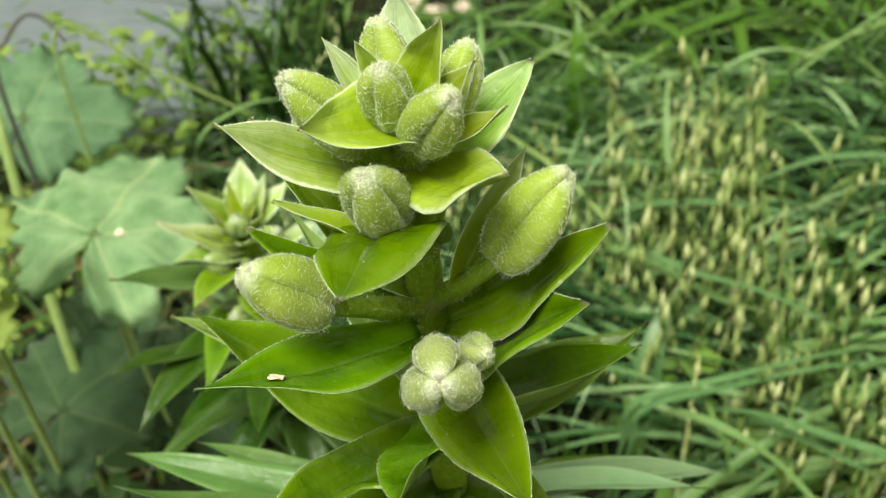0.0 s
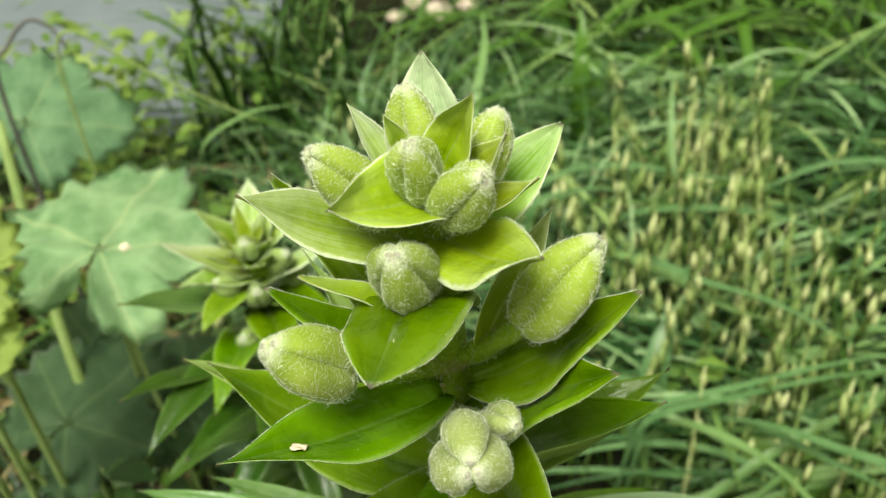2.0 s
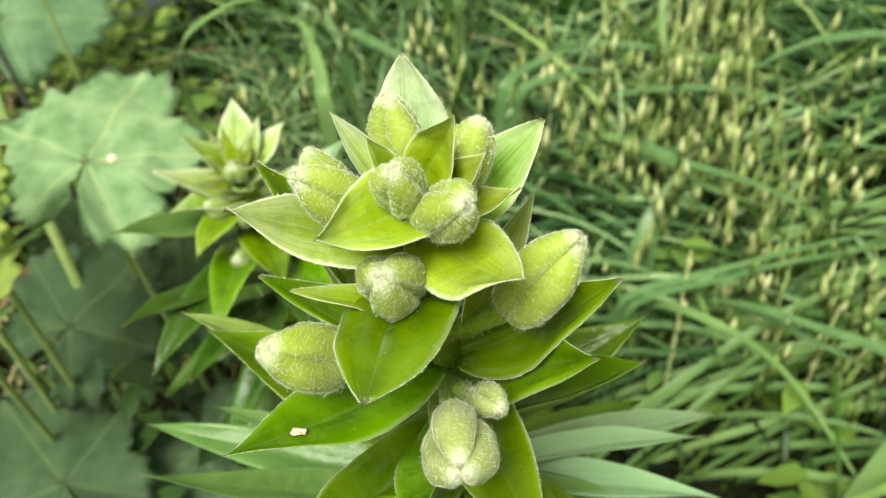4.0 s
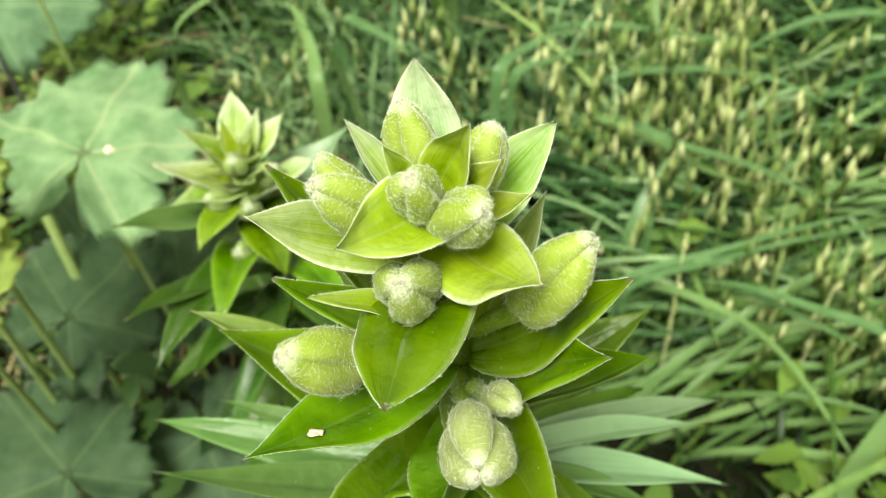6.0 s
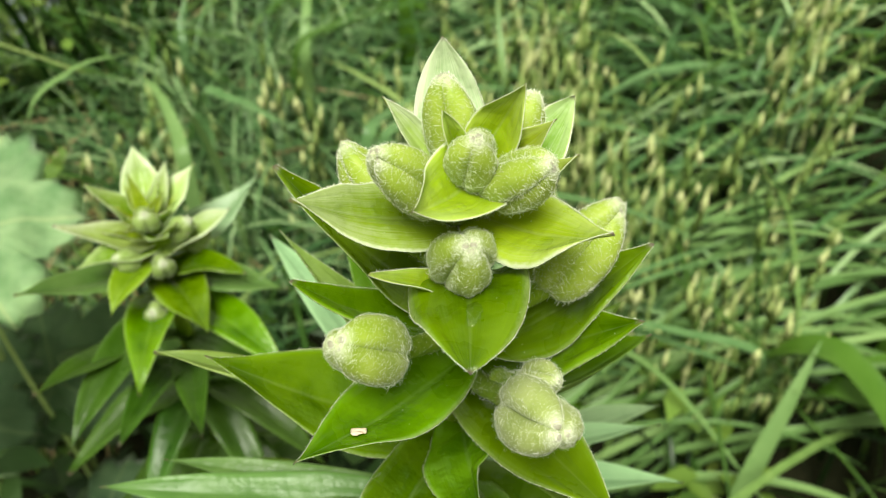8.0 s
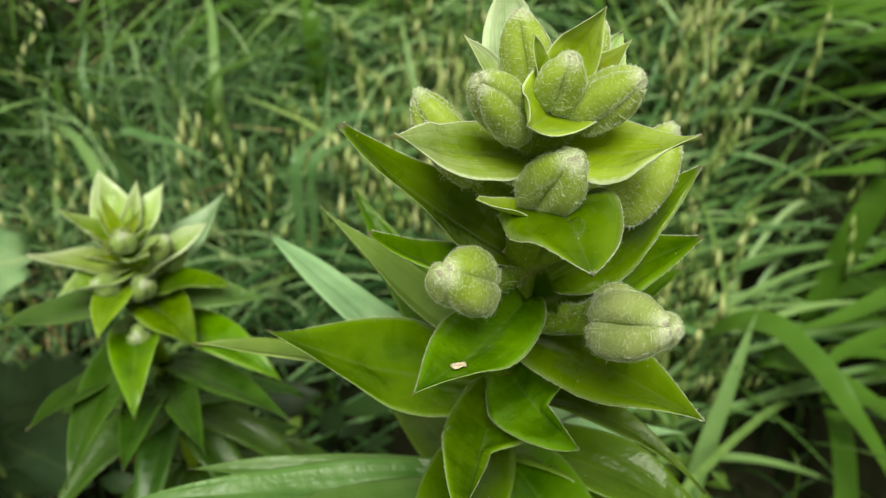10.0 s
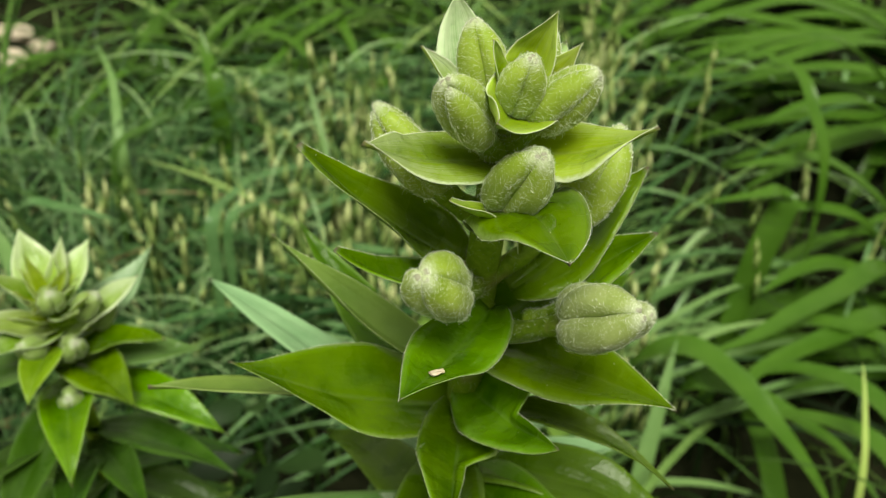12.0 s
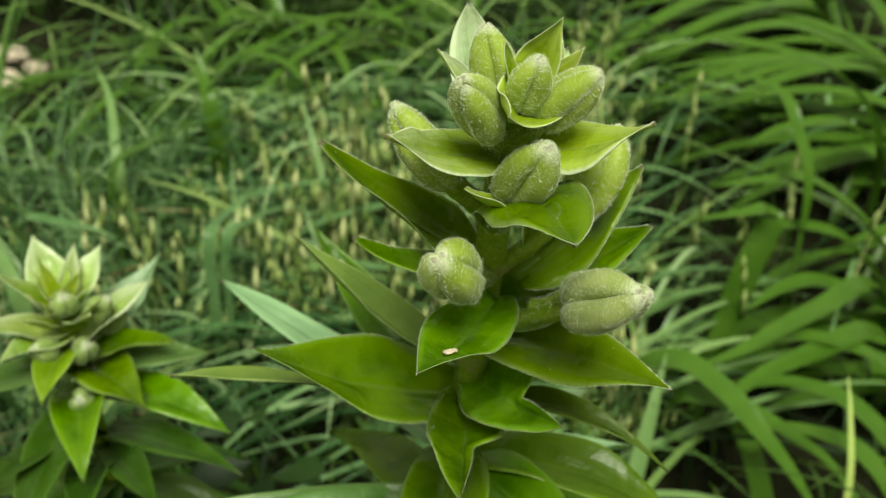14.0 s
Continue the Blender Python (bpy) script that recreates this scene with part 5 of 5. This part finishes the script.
strap_leaf(0.0190, (0.62, 0.33, 0.0), (0.66, 0.35, 0.14), (0.679, 0.354, 0.216), (0.703, 0.357, 0.285), (0.692, 0.362, 0.302), (0.663, 0.372, 0.300), (0.600, 0.402, 0.290))
strap_leaf(0.0100, (0.775, 0.34, 0.0), (0.770, 0.358, 0.284), (0.771, 0.403, 0.372), (0.781, 0.453, 0.402), (0.754, 0.525, 0.401), (0.715, 0.600, 0.369))
strap_leaf(0.0150, (1.12, 0.44, 0.0), (1.08, 0.46, 0.24), (0.964, 0.507, 0.371), (0.844, 0.573, 0.380), (0.743, 0.619, 0.369))
strap_leaf(0.0170, (0.98, 0.30, 0.0), (0.93, 0.315, 0.18), (0.825, 0.382, 0.287), (0.748, 0.411, 0.300), (0.680, 0.440, 0.293))
strap_leaf(0.0170, (0.40, 0.36, 0.0), (0.42, 0.30, 0.20), (0.447, 0.255, 0.257), (0.470, 0.205, 0.246), (0.474, 0.153, 0.229), (0.488, 0.105, 0.193), (0.498, 0.060, 0.146))
strap_leaf(0.0140, (0.44, 0.30, 0.0), (0.45, 0.25, 0.19), (0.473, 0.225, 0.216), (0.511, 0.192, 0.203), (0.543, 0.149, 0.182), (0.568, 0.112, 0.157), (0.569, 0.039, 0.120))
strap_leaf(0.0150, (0.93, 0.26, 0.0), (0.90, 0.262, 0.13), (0.790, 0.258, 0.222), (0.683, 0.246, 0.236), (0.595, 0.240, 0.243), (0.527, 0.237, 0.242), (0.455, 0.258, 0.226))
strap_leaf(0.0170, (0.88, 0.20, 0.0), (0.84, 0.205, 0.12), (0.745, 0.210, 0.200), (0.653, 0.214, 0.209), (0.556, 0.228, 0.192), (0.500, 0.215, 0.180))
strap_leaf(0.0150, (0.80, 0.11, 0.0), (0.77, 0.13, 0.13), (0.700, 0.190, 0.202), (0.632, 0.253, 0.209), (0.570, 0.275, 0.192))
strap_leaf(0.0180, (0.99, 0.25, 0.0), (0.95, 0.27, 0.09), (0.850, 0.323, 0.217), (0.772, 0.362, 0.251), (0.715, 0.385, 0.245))
strap_leaf(0.0160, (0.64, 0.03, 0.0), (0.635, 0.06, 0.14), (0.612, 0.130, 0.206), (0.582, 0.200, 0.203), (0.540, 0.235, 0.180))
strap_leaf(0.0190, (1.18, 0.42, 0.0), (1.14, 0.43, 0.17), (1.000, 0.462, 0.288), (0.896, 0.493, 0.300), (0.805, 0.502, 0.285))
strap_leaf(0.0190, (1.30, 0.52, 0.0), (1.25, 0.54, 0.25), (1.043, 0.622, 0.371), (0.928, 0.679, 0.359), (0.810, 0.708, 0.330))
strap_leaf(0.0140, (0.55, -0.01, 0.0), (0.545, 0.01, 0.16), (0.527, 0.070, 0.240), (0.513, 0.140, 0.224), (0.490, 0.172, 0.198))
strap_leaf(0.0180, (0.93, 0.22, 0.0), (0.90, 0.24, 0.12), (0.796, 0.305, 0.185), (0.727, 0.322, 0.197), (0.660, 0.326, 0.180))
lone_blade([(0.475, 0.03, 0.0), (0.482, 0.04, 0.12), (0.497, 0.062, 0.22), (0.519, 0.097, 0.276), (0.534, 0.121, 0.302)], 0.0036, fresh_blade, "short yellow-green upright blade among the strap leaves")


def bent_stem(points, radius, material, label):
    pts = smooth_path(points, 8)
    ob = mesh_object("bent_stem", tube(pts, [radius * (1 - 0.4 * i / len(pts)) for i in range(len(pts))], 8), material)
    return tagged(ob, label, "stem")


bent_stem([(-0.449, 0.672, 0.000), (-0.441, 0.657, 0.265), (-0.429, 0.642, 0.481), (-0.418, 0.664, 0.514), (-0.398, 0.681, 0.532), (-0.380, 0.685, 0.523), (-0.367, 0.681, 0.501)], 0.0030, dry_stem, "dark dry stem bent into a hook over the mallow")
bent_stem([(-0.36, 0.64, 0.0), (-0.365, 0.64, 0.40), (-0.355, 0.65, 0.53), (-0.28, 0.665, 0.47), (-0.191, 0.681, 0.40)], 0.0022, mallow_stalk, "thin green stem leaning across in front of the path")


bent_stem([(-0.300, 0.300, 0.0), (-0.318, 0.290, 0.20), (-0.345, 0.285, 0.36), (-0.370, 0.285, 0.45)], 0.0030, mallow_stalk, "bare green stalk leaning in front of the mallow")
bent_stem([(-0.225, 0.330, 0.0), (-0.238, 0.340, 0.20), (-0.252, 0.350, 0.36), (-0.262, 0.372, 0.455)], 0.0026, mallow_stalk, "upright green leaf stalk below the mallow leaf")


def rubble(spot, size, seed):
    """A broken piece of pale pinkish stone lying on the soil."""
    bm = bmesh.new()
    bmesh.ops.create_icosphere(bm, subdivisions=3, radius=size)
    for v in bm.verts:
        v.co *= 1 + 0.35 * noise.noise(v.co / size * 0.9 + Vector((seed, 0, 0))) + 0.10 * noise.noise(v.co / size * 3.0)
        v.co.z *= 0.6
        v.co += Vector((spot[0], spot[1], size * 0.35))
    return tagged(mesh_object("stone", bm, pink_stone), "pale pinkish broken stone lying on the soil", "stone", "broken stones")


pink_stone = plain_organic("pink_stone", (0.40, 0.30, 0.24), (0.62, 0.52, 0.45), 60.0, 0.85, 0.6, 0.0, 0.004)
for k, (x, y, size) in enumerate(((0.03, 1.80, 0.034), (0.10, 1.84, 0.026), (-0.02, 1.87, 0.030), (0.06, 1.92, 0.038), (-0.07, 1.80, 0.022))):
    rubble((x, y), size, 7.0 * k)


# ---- water and litter on the leaves ----
def settle(spot, lift=0.0, plant=lily):
    """The nearest place on a plant's leaves, and its outward direction."""
    best = None
    for ob in plant.children:
        if ob.name.split(".")[0] != "leaf":
            continue
        hit, place, normal, _ = ob.closest_point_on_mesh(Vector(spot))
        if hit and (best is None or (place - Vector(spot)).length < best[0]):
            best = ((place - Vector(spot)).length, place, normal)
    normal = best[2] if best[2].z > 0 else -best[2]
    return best[1] + normal * lift, normal


def droplet(spot, radius, stretch=1.0):
    place, normal = settle(spot)
    bm = bmesh.new()
    bmesh.ops.create_uvsphere(bm, u_segments=20, v_segments=12, radius=radius)
    for v in bm.verts:
        v.co.x *= stretch * (1 + 0.08 * math.sin(3 * math.atan2(v.co.y, v.co.x)))
        v.co.z *= 0.36 if v.co.z > 0 else 0.04
    ob = mesh_object("water_droplet", bm, water)
    ob.matrix_world = Matrix.Translation(place) @ normal.to_track_quat("Z", "Y").to_matrix().to_4x4()
    return tagged(ob, "clear rain droplet lying on a lily leaf", "droplet", "rain droplets")


bpy.context.view_layer.update()
droplet((-0.0088, -0.0396, 0.7600), 0.0034, 1.25)
droplet((-0.0124, -0.0331, 0.7590), 0.0012)
droplet((0.0035, -0.0128, 0.7963), 0.0008)
droplet((-0.0323, 0.0155, 0.6660), 0.0024, 0.9)
droplet((-0.0329, -0.0067, 0.6885), 0.0019)


def petal_flake(spot, size, plant, label):
    place, normal = settle(spot, 0.0008, plant)
    bm = bmesh.new()
    rng = random.Random(3)
    bmesh.ops.create_icosphere(bm, subdivisions=3, radius=size)
    for v in bm.verts:
        v.co *= 1 + 0.7 * noise.noise(v.co * (1.5 / size)) + rng.uniform(-0.12, 0.12)
        v.co.x *= 1.35
        v.co.z *= 0.35
    ob = mesh_object("petal_flake", bm, flake_white)
    ob.matrix_world = Matrix.Translation(place) @ normal.to_track_quat("Z", "Y").to_matrix().to_4x4()
    return tagged(ob, label, "litter")


petal_flake((-0.0370, -0.0334, 0.7275), 0.0015, lily, "tiny crumpled white petal scrap stuck on a wet leaf")
petal_flake((-0.2340, 0.3540, 0.4900), 0.0028, mallow, "dry pinkish petal scrap lying on the mallow leaf")
